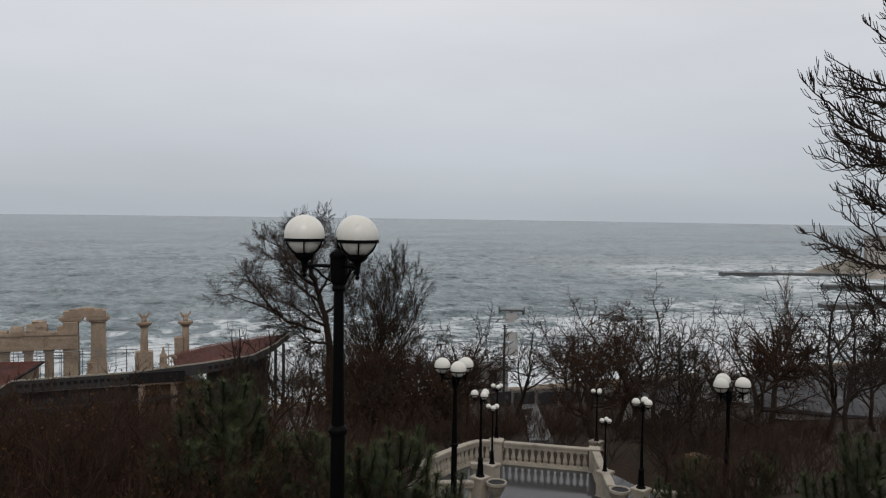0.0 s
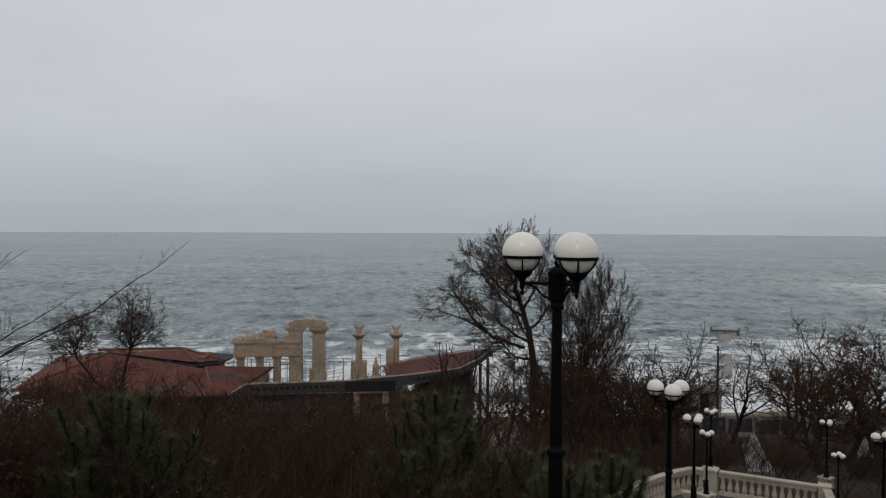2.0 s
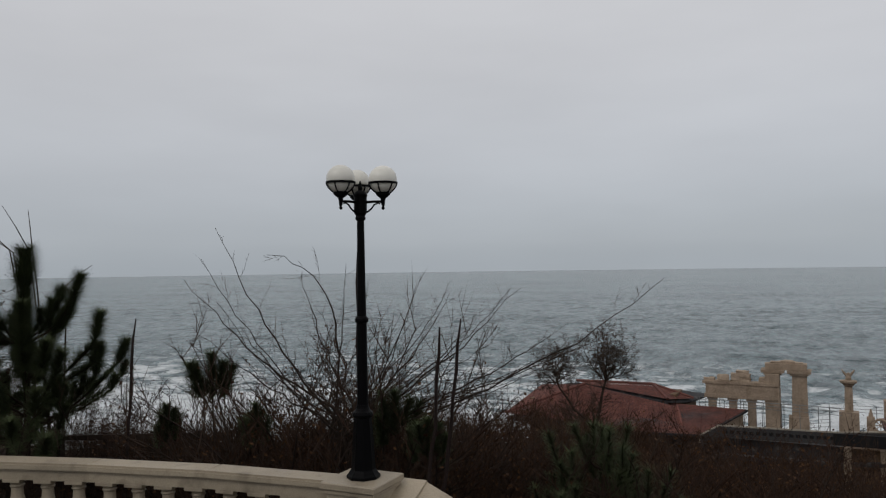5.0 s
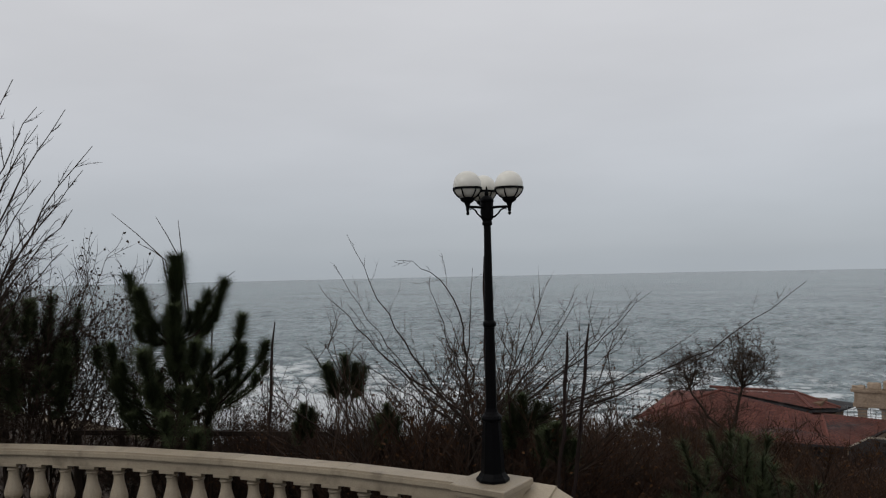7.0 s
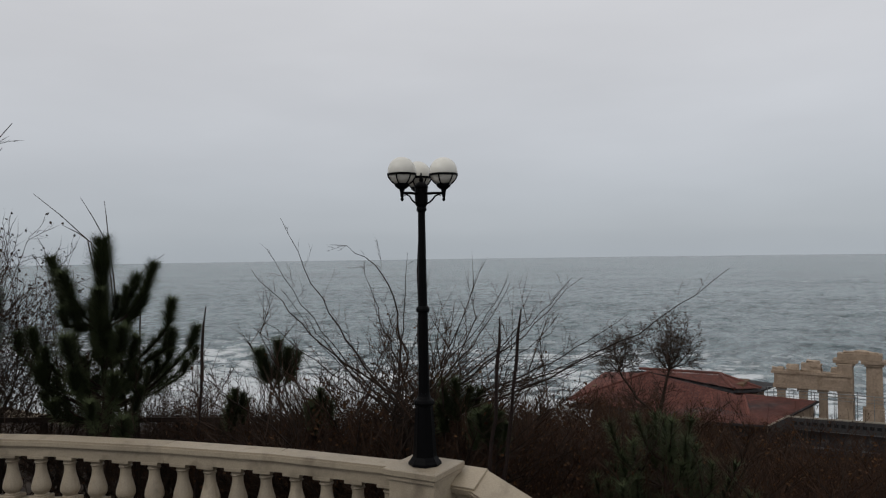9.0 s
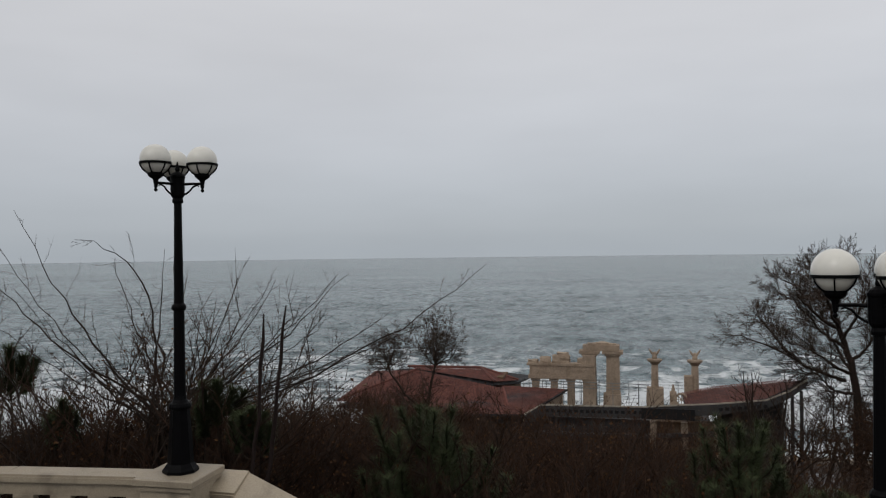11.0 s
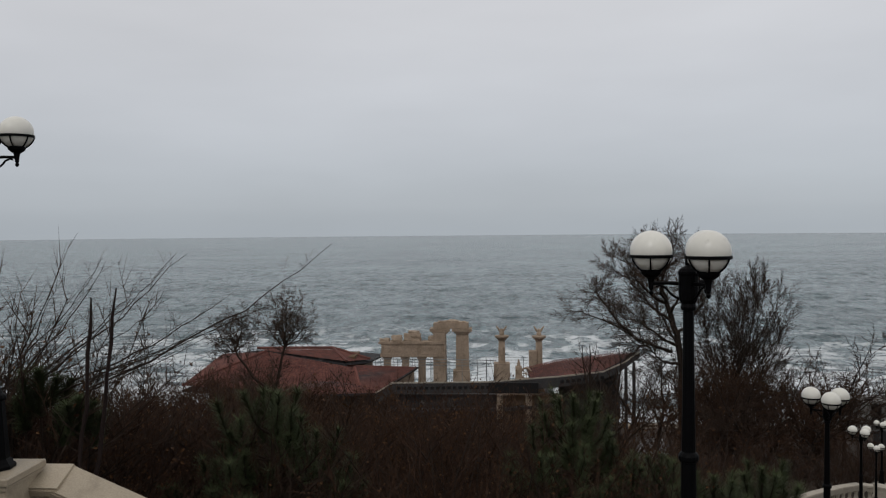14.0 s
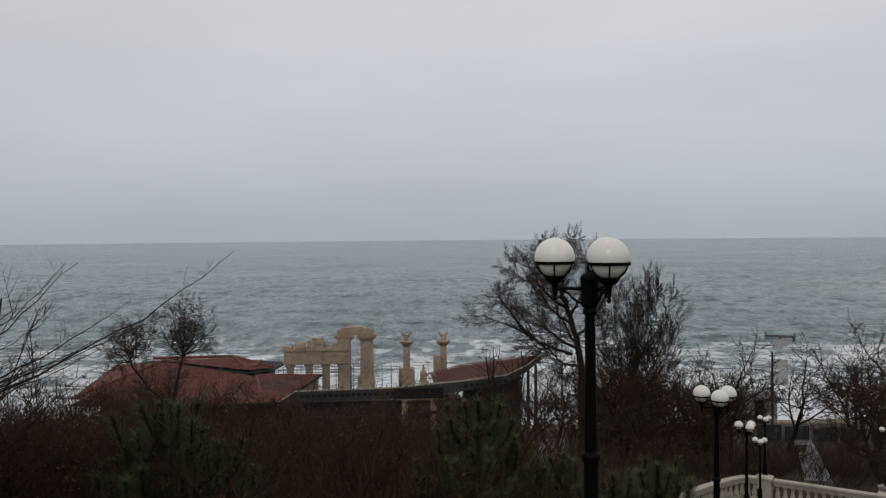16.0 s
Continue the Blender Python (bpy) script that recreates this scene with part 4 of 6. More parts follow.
class Grow:
    """Branching wood: thick limbs go to one shape, fine twigs to another, twig tips are kept for leaves."""

    def __init__(self, seed, kids, ratio, angle, up, wobble, sides=(7, 5, 4, 3, 3), wood_levels=2, start=0.3, thin=0.55, min_r=0.004, segs=(7, 5, 4, 3, 2)):
        self.r, self.kids, self.ratio, self.angle, self.up, self.wobble = random.Random(seed), kids, ratio, angle, up, wobble
        self.sides, self.wood_levels, self.start, self.thin, self.min_r, self.segs = sides, wood_levels, start, thin, min_r, segs
        self.wood, self.twigs, self.tips = Shape(), Shape(), []

    def turned(self, d, angle):
        u = d.orthogonal().normalized()
        a = self.r.uniform(0, 2 * math.pi)
        axis = (u * math.cos(a) + d.cross(u) * math.sin(a)).normalized()
        return Matrix.Rotation(angle, 3, axis) @ d

    def limb(self, p, d, length, radius, level=0):
        if level >= len(self.kids):
            way = self.turned(d.normalized(), self.r.uniform(0.0, 0.25)) + Vector((0, 0, self.up[-1]))
            q = p + way.normalized() * length
            spike(self.twigs, p, q, max(self.min_r, radius * 0.8))
            self.tips += [(q, way), (p.lerp(q, 0.5), way)]
            return
        n = self.segs[min(level, len(self.segs) - 1)]
        pts, radii, dirs = [p.copy()], [radius], [d.copy()]
        cur, way = p.copy(), d.normalized()
        for i in range(n):
            w = self.wobble * (1 + 0.3 * level)
            way = way + Vector((self.r.gauss(0, w), self.r.gauss(0, w), self.r.gauss(0, w))) + Vector((0, 0, self.up[min(level, len(self.up) - 1)]))
            way.normalize()
            cur = cur + way * (length / n)
            pts.append(cur.copy())
            dirs.append(way.copy())
            radii.append(max(self.min_r, radius * (1 - (1 - self.thin) * (i + 1) / n)))
        (self.wood if level < self.wood_levels else self.twigs).tube(pts, radii, self.sides[min(level, len(self.sides) - 1)])
        k = self.kids[level]
        for j in range(k):
            t = self.start + (1 - self.start) * (j + self.r.random()) / k
            if level > 0:
                t = 0.15 + 0.85 * (j + self.r.random()) / k
            i = min(n - 1, int(t * n))
            f = t * n - i
            q = pts[i].lerp(pts[i + 1], f)
            rr = radii[i] + (radii[i + 1] - radii[i]) * f
            ang = radians(self.angle[min(level, len(self.angle) - 1)]) * self.r.uniform(0.7, 1.3)
            size = self.ratio[min(level, len(self.ratio) - 1)] * self.r.uniform(0.75, 1.2) * (1.08 - 0.3 * t)
            self.limb(q, self.turned(dirs[i + 1], ang), length * size, max(self.min_r, rr * 0.62), level + 1)
        self.limb(pts[-1], self.turned(dirs[-1], radians(14)), length * self.ratio[min(level, len(self.ratio) - 1)] * 0.9, radii[-1] * 0.95, level + 1)


def guided(g, way, r0, r1, kids, size, level, start=0.3, angle=42, rough=0.06, lift=0.15):
    """A limb of Grow g bent through the given points, with side branches grown along it."""
    way = [Vector(p) for p in way]
    pts = []
    for i in range(len(way) - 1):
        a, b, c, d = way[max(0, i - 1)], way[i], way[i + 1], way[min(len(way) - 1, i + 2)]
        for j in range(4):
            t = j / 4
            pts.append(0.5 * (2 * b + (c - a) * t + (2 * a - 5 * b + 4 * c - d) * t * t + (3 * b - a - 3 * c + d) * t ** 3) + Vector([g.r.gauss(0, rough) for _ in range(3)]) * (1 if i + j else 0))
    pts.append(way[-1])
    m = len(pts) - 1
    rad = [r0 + (r1 - r0) * (i / m) ** 0.8 for i in range(m + 1)]
    g.wood.tube(pts, rad, 7 if r0 > 0.1 else 5)
    for j in range(kids):
        t = start + (1 - start) * (j + g.r.random()) / kids
        i = min(m - 1, int(t * m))
        f = t * m - i
        d = (pts[i + 1] - pts[i]).normalized() + Vector((0, 0, lift))
        g.limb(pts[i].lerp(pts[i + 1], f), g.turned(d.normalized(), radians(angle) * g.r.uniform(0.6, 1.3)), size * g.r.uniform(0.7, 1.25) * (1.2 - 0.45 * t), max(g.min_r, rad[i] * 0.45), level)
    g.limb(pts[-1], (pts[-1] - pts[-2]).normalized(), size * 0.8, r1, level)


def leaves_on(tips, rng, per, size, spread):
    s = Shape()
    for p, d in tips:
        for _ in range(per):
            c = p + Vector((rng.gauss(0, spread), rng.gauss(0, spread), rng.gauss(0, spread)))
            a = Vector((rng.gauss(0, 1), rng.gauss(0, 1), rng.gauss(0, 1) - 0.6)).normalized()
            b = a.orthogonal().normalized()
            k = size * rng.uniform(0.6, 1.3)
            i = len(s.v)
            fold = a.cross(b) * (0.15 * k)
            s.v += [tuple(c), tuple(c + a * k * 0.5 + b * k * 0.3 + fold), tuple(c + a * k), tuple(c + a * k * 0.5 - b * k * 0.3 + fold)]
            s.f += [(i, i + 1, i + 2), (i, i + 2, i + 3)]
    return s


def tree_thing(name, m, g, label, category, group, bark, twig, leaf=None, leaf_mat=None):
    root = thing(name, m, label, category, group)
    part("trunk", g.wood, bark, root)
    part("crown", g.twigs, twig, root)
    if leaf is not None:
        tagged(part("leaves", leaf, leaf_mat or DRYLEAF, root, "withered brown leaves"), kind="stuff")
    return root


def on_ground(x, y, turn=0.0, s=1.0, sink=0.15, sz=None):
    return pose(x, y, ground_z(x, y) - sink, 0, 0, turn) @ Matrix.Diagonal((s, s, sz or s, 1))


# the two great trees above the bow; their limbs lean towards the light over the water
def across(x, y, z):
    """A point of the crown: x along the shore, y in depth, z up from the foot."""
    return Vector((0.973 * x + 0.23 * y, -0.23 * x + 0.973 * y, z))


g = Grow(12, (6, 6, 5, 3), (0.55, 0.52, 0.5, 0.46), (40, 40, 38, 36), (0.0, 0.05, 0.05, 0.03), 0.10, sides=(6, 4, 3, 3), min_r=0.0125, wood_levels=2, thin=0.35, segs=(5, 4, 3, 1))
A_TRUNK = [across(0, 0, -0.3), across(-0.1, 0, 7.0), across(-0.6, 0.1, 11.0), across(-1.4, 0.0, 13.8), across(-1.8, -0.2, 15.6), across(-1.2, 0.0, 17.4), across(-0.6, 0.2, 18.9)]
guided(g, A_TRUNK, 0.42, 0.05, 12, 2.1, 1, 0.62, 40)
for foot, mid_p, tip in (((-0.9, 0, 9.6), (-4.3, -0.5, 11.0), (-9.0, -1.0, 13.0)), ((-4.3, -0.5, 11.0), (-6.4, 0.8, 13.2), (-7.6, 1.2, 14.6)), ((-1.0, 0, 12.2), (-3.6, 1.0, 14.6), (-6.0, 1.5, 16.6)),
                         ((-1.5, 0, 13.8), (-3.8, -0.6, 15.8), (-5.4, -0.8, 17.6)), ((-1.8, 0, 15.4), (-2.8, 0.8, 17.2), (-3.4, 1.0, 18.5)), ((-1.2, 0, 12.8), (0.2, -0.8, 15.4), (0.6, -0.6, 17.8)),
                         ((-0.6, 0, 11.0), (1.1, 0.9, 13.0), (1.9, 1.2, 15.6)), ((-1.3, 0, 13.4), (-1.8, 2.6, 15.6), (-2.4, 4.4, 17.4)), ((-1.4, 0, 13.8), (-2.0, -2.6, 15.8), (-2.8, -4.2, 17.0)),
                         ((-0.5, 0, 10.2), (-2.4, -2.4, 11.6), (-4.6, -4.0, 12.8)), ((-0.5, 0, 10.4), (-1.8, 2.4, 12.4), (-3.2, 4.6, 14.0)), ((-0.3, 0, 8.6), (-2.2, 0.6, 9.0), (-4.4, 0.4, 10.2))):
    foot, mid_p, tip = across(*foot), across(*mid_p), across(*tip)
    guided(g, [foot, foot.lerp(mid_p, 0.5) + Vector((0, 0, -0.25)), mid_p, mid_p.lerp(tip, 0.5) + Vector((g.r.gauss(0, 0.2), g.r.gauss(0, 0.2), 0.25)), tip], 0.16, 0.035, 16, 1.9, 1, 0.2, 46)
tree_thing("bare_tree", on_ground(17.0, 68.0, 0, 1.0), g, "large spreading bare tree with a dark leaning crown", "tree", "bare trees", BARK, TWIG)

g = Grow(23, (6, 6, 5, 3), (0.55, 0.52, 0.5, 0.46), (26, 25, 25, 25), (0.04, 0.05, 0.05, 0.04), 0.05, sides=(6, 4, 3, 3), min_r=0.0095, wood_levels=2, thin=0.35, segs=(5, 4, 3, 1))
guided(g, [across(0, 0, -0.3), across(0.15, 0, 4.0), across(0.25, 0, 6.6), across(0.5, 0.1, 9.0), across(0.9, 0.2, 12.4)], 0.34, 0.03, 12, 1.9, 1, 0.5, 36, 0.05, 0.2)
for foot, x, y, z in ((6.4, -2.3, 0.4, 13.4), (6.8, -1.0, -0.8, 14.6), (7.2, 1.7, 0.9, 15.2), (7.0, 2.8, -0.6, 15.0), (6.6, 3.7, 0.3, 13.9), (6.2, 4.1, 0.9, 12.2), (5.8, 3.9, -0.8, 10.3), (5.2, 3.3, 0.4, 8.6), (6.0, 0.5, 2.8, 13.6), (6.2, 1.0, -2.8, 13.4), (6.6, 2.2, 2.4, 14.0), (5.6, -2.0, 0.2, 11.6), (6.4, 2.0, -2.2, 14.2)):
    p, q = across(0.2, 0, foot), across(x, y, z)
    guided(g, [p, p.lerp(q, 0.3) + across(0.12 * x, 0.12 * y, -0.25), p.lerp(q, 0.65) + across(0.12 * x, 0.12 * y, 0), q], 0.075, 0.018, 13, 2.0, 1, 0.18, 32, 0.05, 0.1)
tree_thing("bare_tree", on_ground(20.0, 65.5, 0), g, "tall upright bare tree with a dense fan of twigs", "tree", "bare trees", BARK, TWIG)

# mid-size bare trees
g = Grow(5, (8, 5, 5, 3), (0.66, 0.5, 0.48, 0.42), (44, 42, 40, 38), (0.03, 0.06, 0.05, 0.02), 0.13, start=0.28, min_r=0.014, thin=0.35)
g.limb(Vector((0, 0, 0)), Vector((0, 0, 1)), 5.0, 0.17)
mid_a = tree_thing("bare_tree", on_ground(31.9, 79.0, 30, 1.2), g, "slender bare tree with open twigs", "tree", "bare trees", BARK, TWIG)
g = Grow(8, (9, 6, 5, 3), (0.7, 0.55, 0.5, 0.42), (56, 46, 42, 38), (0.02, 0.03, 0.03, 0.02), 0.14, start=0.25, min_r=0.013, thin=0.35)
g.limb(Vector((0, 0, 0)), Vector((0.05, 0.05, 1)), 4.2, 0.20)
mid_b = tree_thing("bare_tree", on_ground(34.2, 52.3, 0, 1.25), g, "broad bare tree holding some russet leaves", "tree", "bare trees", BARK, TWIG_RED,
                   leaves_on(g.tips[::2], random.Random(4), 1, 0.085, 0.12))
g = Grow(14, (9, 6, 5, 4), (0.72, 0.5, 0.5, 0.4), (48, 52, 46, 40), (0.0, 0.05, 0.06, 0.05), 0.17, start=0.35, min_r=0.012, thin=0.45)
g.limb(Vector((0, 0, 0)), Vector((0.02, 0.1, 1)), 4.3, 0.14)
gnarl = tree_thing("bare_tree", on_ground(56.5, 44.5, 0, 1.0), g, "gnarled pollarded bare tree with thick crooked limbs", "tree", "bare trees", BARK, BARK)
for x, y, turn, s in ((36.2, 69.0, 80, 1.15), (41.9, 68.6, 140, 1.2), (27.5, 72.0, 300, 1.1), (29.5, 66.0, 45, 1.05), (24.5, 61.0, 120, 1.2),
                      (38.5, 60.0, 250, 1.0), (20.0, 60.0, 33, 1.0), (18.6, 62.5, 111, 0.95), (22.0, 62.0, 205, 0.95), (24.0, 64.0, 290, 0.95), (26.2, 63.0, 20, 0.9), (16.6, 60.0, 160, 0.8), (10.2, 75.0, 70, 0.72), (12.4, 73.0, 140, 0.85), (14.6, 71.0, 10, 1.0), (8.4, 72.0, 220, 0.5), (15.8, 74.0, 85, 1.15), (17.6, 72.0, 190, 1.2), (19.2, 75.0, 265, 1.2), (13.4, 77.0, 330, 1.0), (21.8, 71.0, 50, 1.2), (16.4, 66.5, 115, 0.95), (47.5, 78.0, 15, 1.1)):
    copy_thing(mid_a, on_ground(x, y, turn, s))
for x, y, turn, s in ((20.6, 61.0, 40, 1.05), (18.9, 63.2, 200, 1.05), (25.0, 62.5, 290, 1.05), (17.2, 64.5, 330, 0.95), (22.4, 63.8, 100, 1.05), (15.6, 64.0, 60, 0.8), (17.6, 61.5, 15, 1.0), (21.8, 55.5, 260, 0.85), (24.2, 60.5, 190, 0.95), (37.6, 50.0, 70, 1.2), (39.0, 56.0, 220, 1.1), (31.0, 47.0, 20, 0.9), (30.0, 30.0, 10, 0.8)):
    copy_thing(mid_b, on_ground(x, y, turn, s))
for x, y, turn, s in ((36.0, 46.0, 60, 1.4), (33.5, 29.5, 220, 1.15), (30.0, 37.0, 280, 1.0), (28.5, 23.5, 40, 0.9), (39.0, 31.0, 100, 0.95), (27.0, 33.5, 150, 0.85), (30.5, 34.0, 10, 0.95), (25.6, 28.6, 330, 0.7), (33.0, 38.5, 75, 1.0)):
    copy_thing(gnarl, on_ground(x, y, turn, s))

# lone tree in front of the tiled roof
g = Grow(52, (6, 5, 4, 3), (0.5, 0.52, 0.5, 0.45), (44, 44, 42, 40), (0.02, 0.04, 0.03, 0.02), 0.13, sides=(6, 4, 3, 3), min_r=0.0075, wood_levels=1, thin=0.35, segs=(5, 4, 3, 1))
cx, cy, ctop = (-11.63, 44.32, 24.44)
ch = ctop - ground_z(cx, cy)
fork = Vector((-0.2, 0, ch - 5.6))
guided(g, [Vector((0, 0, -0.2)), fork * 0.5 + Vector((0.1, 0, 0)), fork], 0.20, 0.13, 5, 1.4, 1, 0.6, 50)
right_fork, left_fork = Vector((0.4, 0.1, ch - 2.9)), Vector((-2.3, -0.4, ch - 3.0))
guided(g, [fork, Vector((0.1, 0.1, ch - 4.2)), right_fork], 0.11, 0.06, 7, 1.2, 1, 0.12, 50, 0.04)
guided(g, [fork, Vector((-1.4, -0.2, ch - 4.5)), left_fork], 0.10, 0.055, 7, 1.2, 1, 0.12, 50, 0.04)
for base, reach in ((right_fork, ((-0.8, 0.4, -1.1), (-0.1, -0.5, -0.35), (0.55, 0.3, -0.2), (1.25, -0.3, -0.45), (1.8, 0.4, -1.1), (1.7, -0.2, -1.9), (0.3, 1.3, -0.8), (0.5, -1.4, -0.9))),
                    (left_fork, ((-3.3, -0.3, -1.7), (-2.7, 0.4, -1.2), (-1.9, -0.6, -1.0), (-3.4, 0.3, -2.6), (-1.3, 0.3, -1.6), (-2.3, 0.9, -1.5)))):
    for x, y, z in reach:
        tip = Vector((x, y, ch + z))
        guided(g, [base, base.lerp(tip, 0.5) + Vector((0.12 * (x - base.x), 0, -0.15)), tip], 0.05, 0.014, 11, 0.8, 1, 0.12, 50, 0.03)
tree_thing("bare_tree", on_ground(cx, cy, 15), g, "bare tree with a twin round fine-twigged crown", "tree", "bare trees", BARK, TWIG)

# clipped round tree and far poplar
g = Grow(31, (22, 9, 6), (0.62, 0.42, 0.45), (62, 46, 42), (0.0, 0.08, 0.05), 0.12, start=0.55, min_r=0.008, wood_levels=1, thin=0.6)
g.limb(Vector((0, 0, 0)), Vector((0, 0, 1)), 5.2, 0.22)
tree_thing("bare_tree", on_ground(43.0, 42.6, 0, 1.0), g, "low round-crowned tree, densely twigged and dark russet", "tree", "bare trees", BARK, TWIG_RED, leaves_on(g.tips, random.Random(9), 1, 0.1, 0.1))
g = Grow(37, (20, 7, 5), (0.34, 0.45, 0.42), (24, 22, 22), (0.0, 0.10, 0.08), 0.05, start=0.12, min_r=0.015, wood_levels=1, thin=0.25)
g.limb(Vector((0, 0, 0)), Vector((0, 0, 1)), 11.5, 0.2)
tree_thing("poplar", on_ground(83.3, 80.2, 0, 1.05), g, "pale narrow poplar without leaves", "tree", "bare trees", TWIG_PALE, TWIG_PALE)

# the near tree whose crown hangs in from the east
tx, ty = 12.43, 6.96
ROOT_E = Vector((tx, ty, ground_z(tx, ty) - 0.2))
g = Grow(44, (5, 4, 3), (0.4, 0.5, 0.5), (42, 46, 46), (0.03, 0.06, 0.06), 0.10, sides=(6, 4, 3, 3), wood_levels=1, start=0.25, min_r=0.008, thin=0.35, segs=(7, 5, 4, 3))
trunk = [Vector((0.06 * math.sin(k), 0.05 * math.cos(2 * k), 0.95 * k)) for k in range(13)]
g.wood.tube(trunk, [0.19 - 0.012 * k for k in range(13)], 9)
BOUGHS = ((9.86, 8.53, 29.73), (10.19, 8.77, 30.46), (10.32, 8.92, 29.39), (10.36, 8.28, 30.87), (9.62, 8.5, 27.95), (10.33, 8.61, 28.67), (10.54, 8.07, 28.97), (10.88, 8.9, 29.31), (10.82, 8.36, 31.23),
          (10.15, 8.52, 27.36), (10.53, 8.39, 26.71), (11.19, 8.23, 31.78), (11.1, 8.65, 28.11), (10.6, 8.91, 30.14))


def bough(base, mid_p, tip, thick):
    """A level sweeping bough with short spurs that bend upwards; gives points along it."""
    pts, rad = [], []
    for i in range(13):
        u = i / 12
        pts.append(base * (1 - u) ** 2 + mid_p * (2 * u * (1 - u)) + tip * u * u + Vector((g.r.gauss(0, 0.022), g.r.gauss(0, 0.022), g.r.gauss(0, 0.022))))
        rad.append(thick * (1 - u) + 0.008)
    g.wood.tube(pts, rad, 6)
    for i in range(3, 13):
        for _ in range(g.r.choice((1, 2, 2, 3))):
            d = (pts[min(12, i + 1)] - pts[min(11, i)]).normalized()
            side = g.turned(d, radians(g.r.uniform(25, 60)))
            ln = g.r.uniform(0.15, 0.55) * (1.2 - 0.05 * i)
            p1 = pts[i] + side * ln * 0.5
            p2 = p1 + (side * 0.6 + Vector((0, 0, 0.7))).normalized() * ln * 0.5
            g.twigs.tube([pts[i], p1, p2], [rad[i] * 0.55, 0.0072, 0.005], 4)
            w = (side + d * 0.8 + Vector((0, 0, g.r.uniform(-0.2, 0.5)))).normalized()
            g.twigs.tube([p1, p1 + w * ln * 0.3, p1 + w * ln * 0.5 + Vector((0, 0, 0.06))], [0.0068, 0.006, 0.0045], 4)
    return pts


for tip in BOUGHS:
    tip = Vector(tip) - ROOT_E
    h = max(1.5, min(11.0, tip.z - 0.9))
    base = trunk[int(h / 0.95)].lerp(trunk[min(12, int(h / 0.95) + 1)], (h / 0.95) % 1)
    tip = tip.lerp(base, 0.07)
    along = bough(base, base.lerp(tip, 0.55) + Vector((g.r.gauss(0, 0.15), g.r.gauss(0, 0.15), -0.35)), tip, 0.034)
    for k in (4, 6, 8):
        v = tip - along[k]
        end = along[k] + v * g.r.uniform(0.65, 0.95) + Vector((g.r.gauss(0, 0.28), g.r.gauss(0, 0.28), g.r.gauss(-0.02, 0.3)))
        bough(along[k], along[k].lerp(end, 0.5) + Vector((0, 0, -0.12)), end, 0.014)
tree_thing("bare_tree", pose(*ROOT_E), g, "bare tree with knotty dark twigs close to the stairs", "tree", "bare trees", BARK, BARK)

# pollarded saplings in front of the bow
for (x, y, top), lean in (((7.26, 59.7, 19.57), 0.1), ((8.76, 59.52, 19.36), -0.05), ((10.07, 59.33, 19.32), 0.0)):
    h = top - ground_z(x, y)
    g = Grow(int(x * 10), (4, 2), (0.22, 0.4), (38, 35), (0.0, 0.1), 0.06, start=0.72, min_r=0.02, wood_levels=2, thin=0.45)
    g.limb(Vector((0, 0, 0)), Vector((lean, 0, 1)), h * 0.85, 0.13)
    root = thing("sapling", on_ground(x, y), "cut-back dark sapling with a few stubby shoots", "sapling", "saplings")
    part("trunk", g.wood, BARK, root)
    tagged(part("shoot", g.twigs, BARK, root), kind="stuff")


# ---- thicket
def bush(seed, height, stems, mat, leafy, name="shrub", label="tangled leafless brown shrub"):
    rng = random.Random(seed)
    wood, twigs, leaf = Shape(), Shape(), Shape()
    tips = []
    for _ in range(stems):
        a, t = rng.uniform(0, 6.283), rng.uniform(0.1, 1.0)
        p = Vector((rng.gauss(0, 0.6), rng.gauss(0, 0.6), -0.3))
        d = Vector((math.cos(a) * t, math.sin(a) * t, 1)).normalized()
        length = height * rng.uniform(0.55, 1.05)
        pts = [p]
        for k in range(5):
            d = (d + Vector((rng.gauss(0, 0.2), rng.gauss(0, 0.2), -0.02))).normalized()
            pts.append(pts[-1] + d * length / 5)
        r = rng.uniform(0.02, 0.04)
        wood.tube(pts, [r * (1 - 0.16 * k) for k in range(6)], 3)
        for k in range(12):
            f = 0.9 + 4.1 * (k + rng.random()) / 12
            i = min(4, int(f))
            q = pts[i].lerp(pts[i + 1], f - i)
            b = rng.uniform(0, 6.283)
            way = (d * 0.9 + Vector((math.cos(b), math.sin(b), rng.uniform(0.0, 0.7))) * 0.8).normalized()
            e = q + way * rng.uniform(0.4, 1.15) * (0.35 + 0.13 * height)
            spike(twigs, q, e, 0.0105)
            for h in range(4):
                v = q.lerp(e, rng.uniform(0.25, 0.9))
                b = rng.uniform(0, 6.283)
                w2 = (way + Vector((math.cos(b), math.sin(b), rng.uniform(-0.2, 0.8))) * 0.75).normalized()
                x = v + w2 * rng.uniform(0.25, 0.6)
                spike(twigs, v, x, 0.0062)
                tips.append((x.lerp(v, 0.3), w2))
    root = thing(name, pose(0, 0, 0), label, "shrub", "thicket on the slope")
    part("stem", wood, BARK, root)
    tagged(part("twig", twigs, mat, root), kind="stuff")
    if leafy:
        tagged(part("leaf", leaves_on(tips[::leafy], rng, 1, 0.07, 0.05), DRYLEAF, root, "withered brown leaves"), kind="stuff")
    return root


BUSHES = [bush(101, 4.6, 16, TWIG_RED, 2), bush(102, 4.0, 18, TWIG_RED, 3), bush(103, 5.2, 15, TWIG, 0), bush(104, 3.8, 18, TWIG_RED, 2), bush(105, 3.4, 17, TWIG, 4)]
used = [0.0] * len(BUSHES)


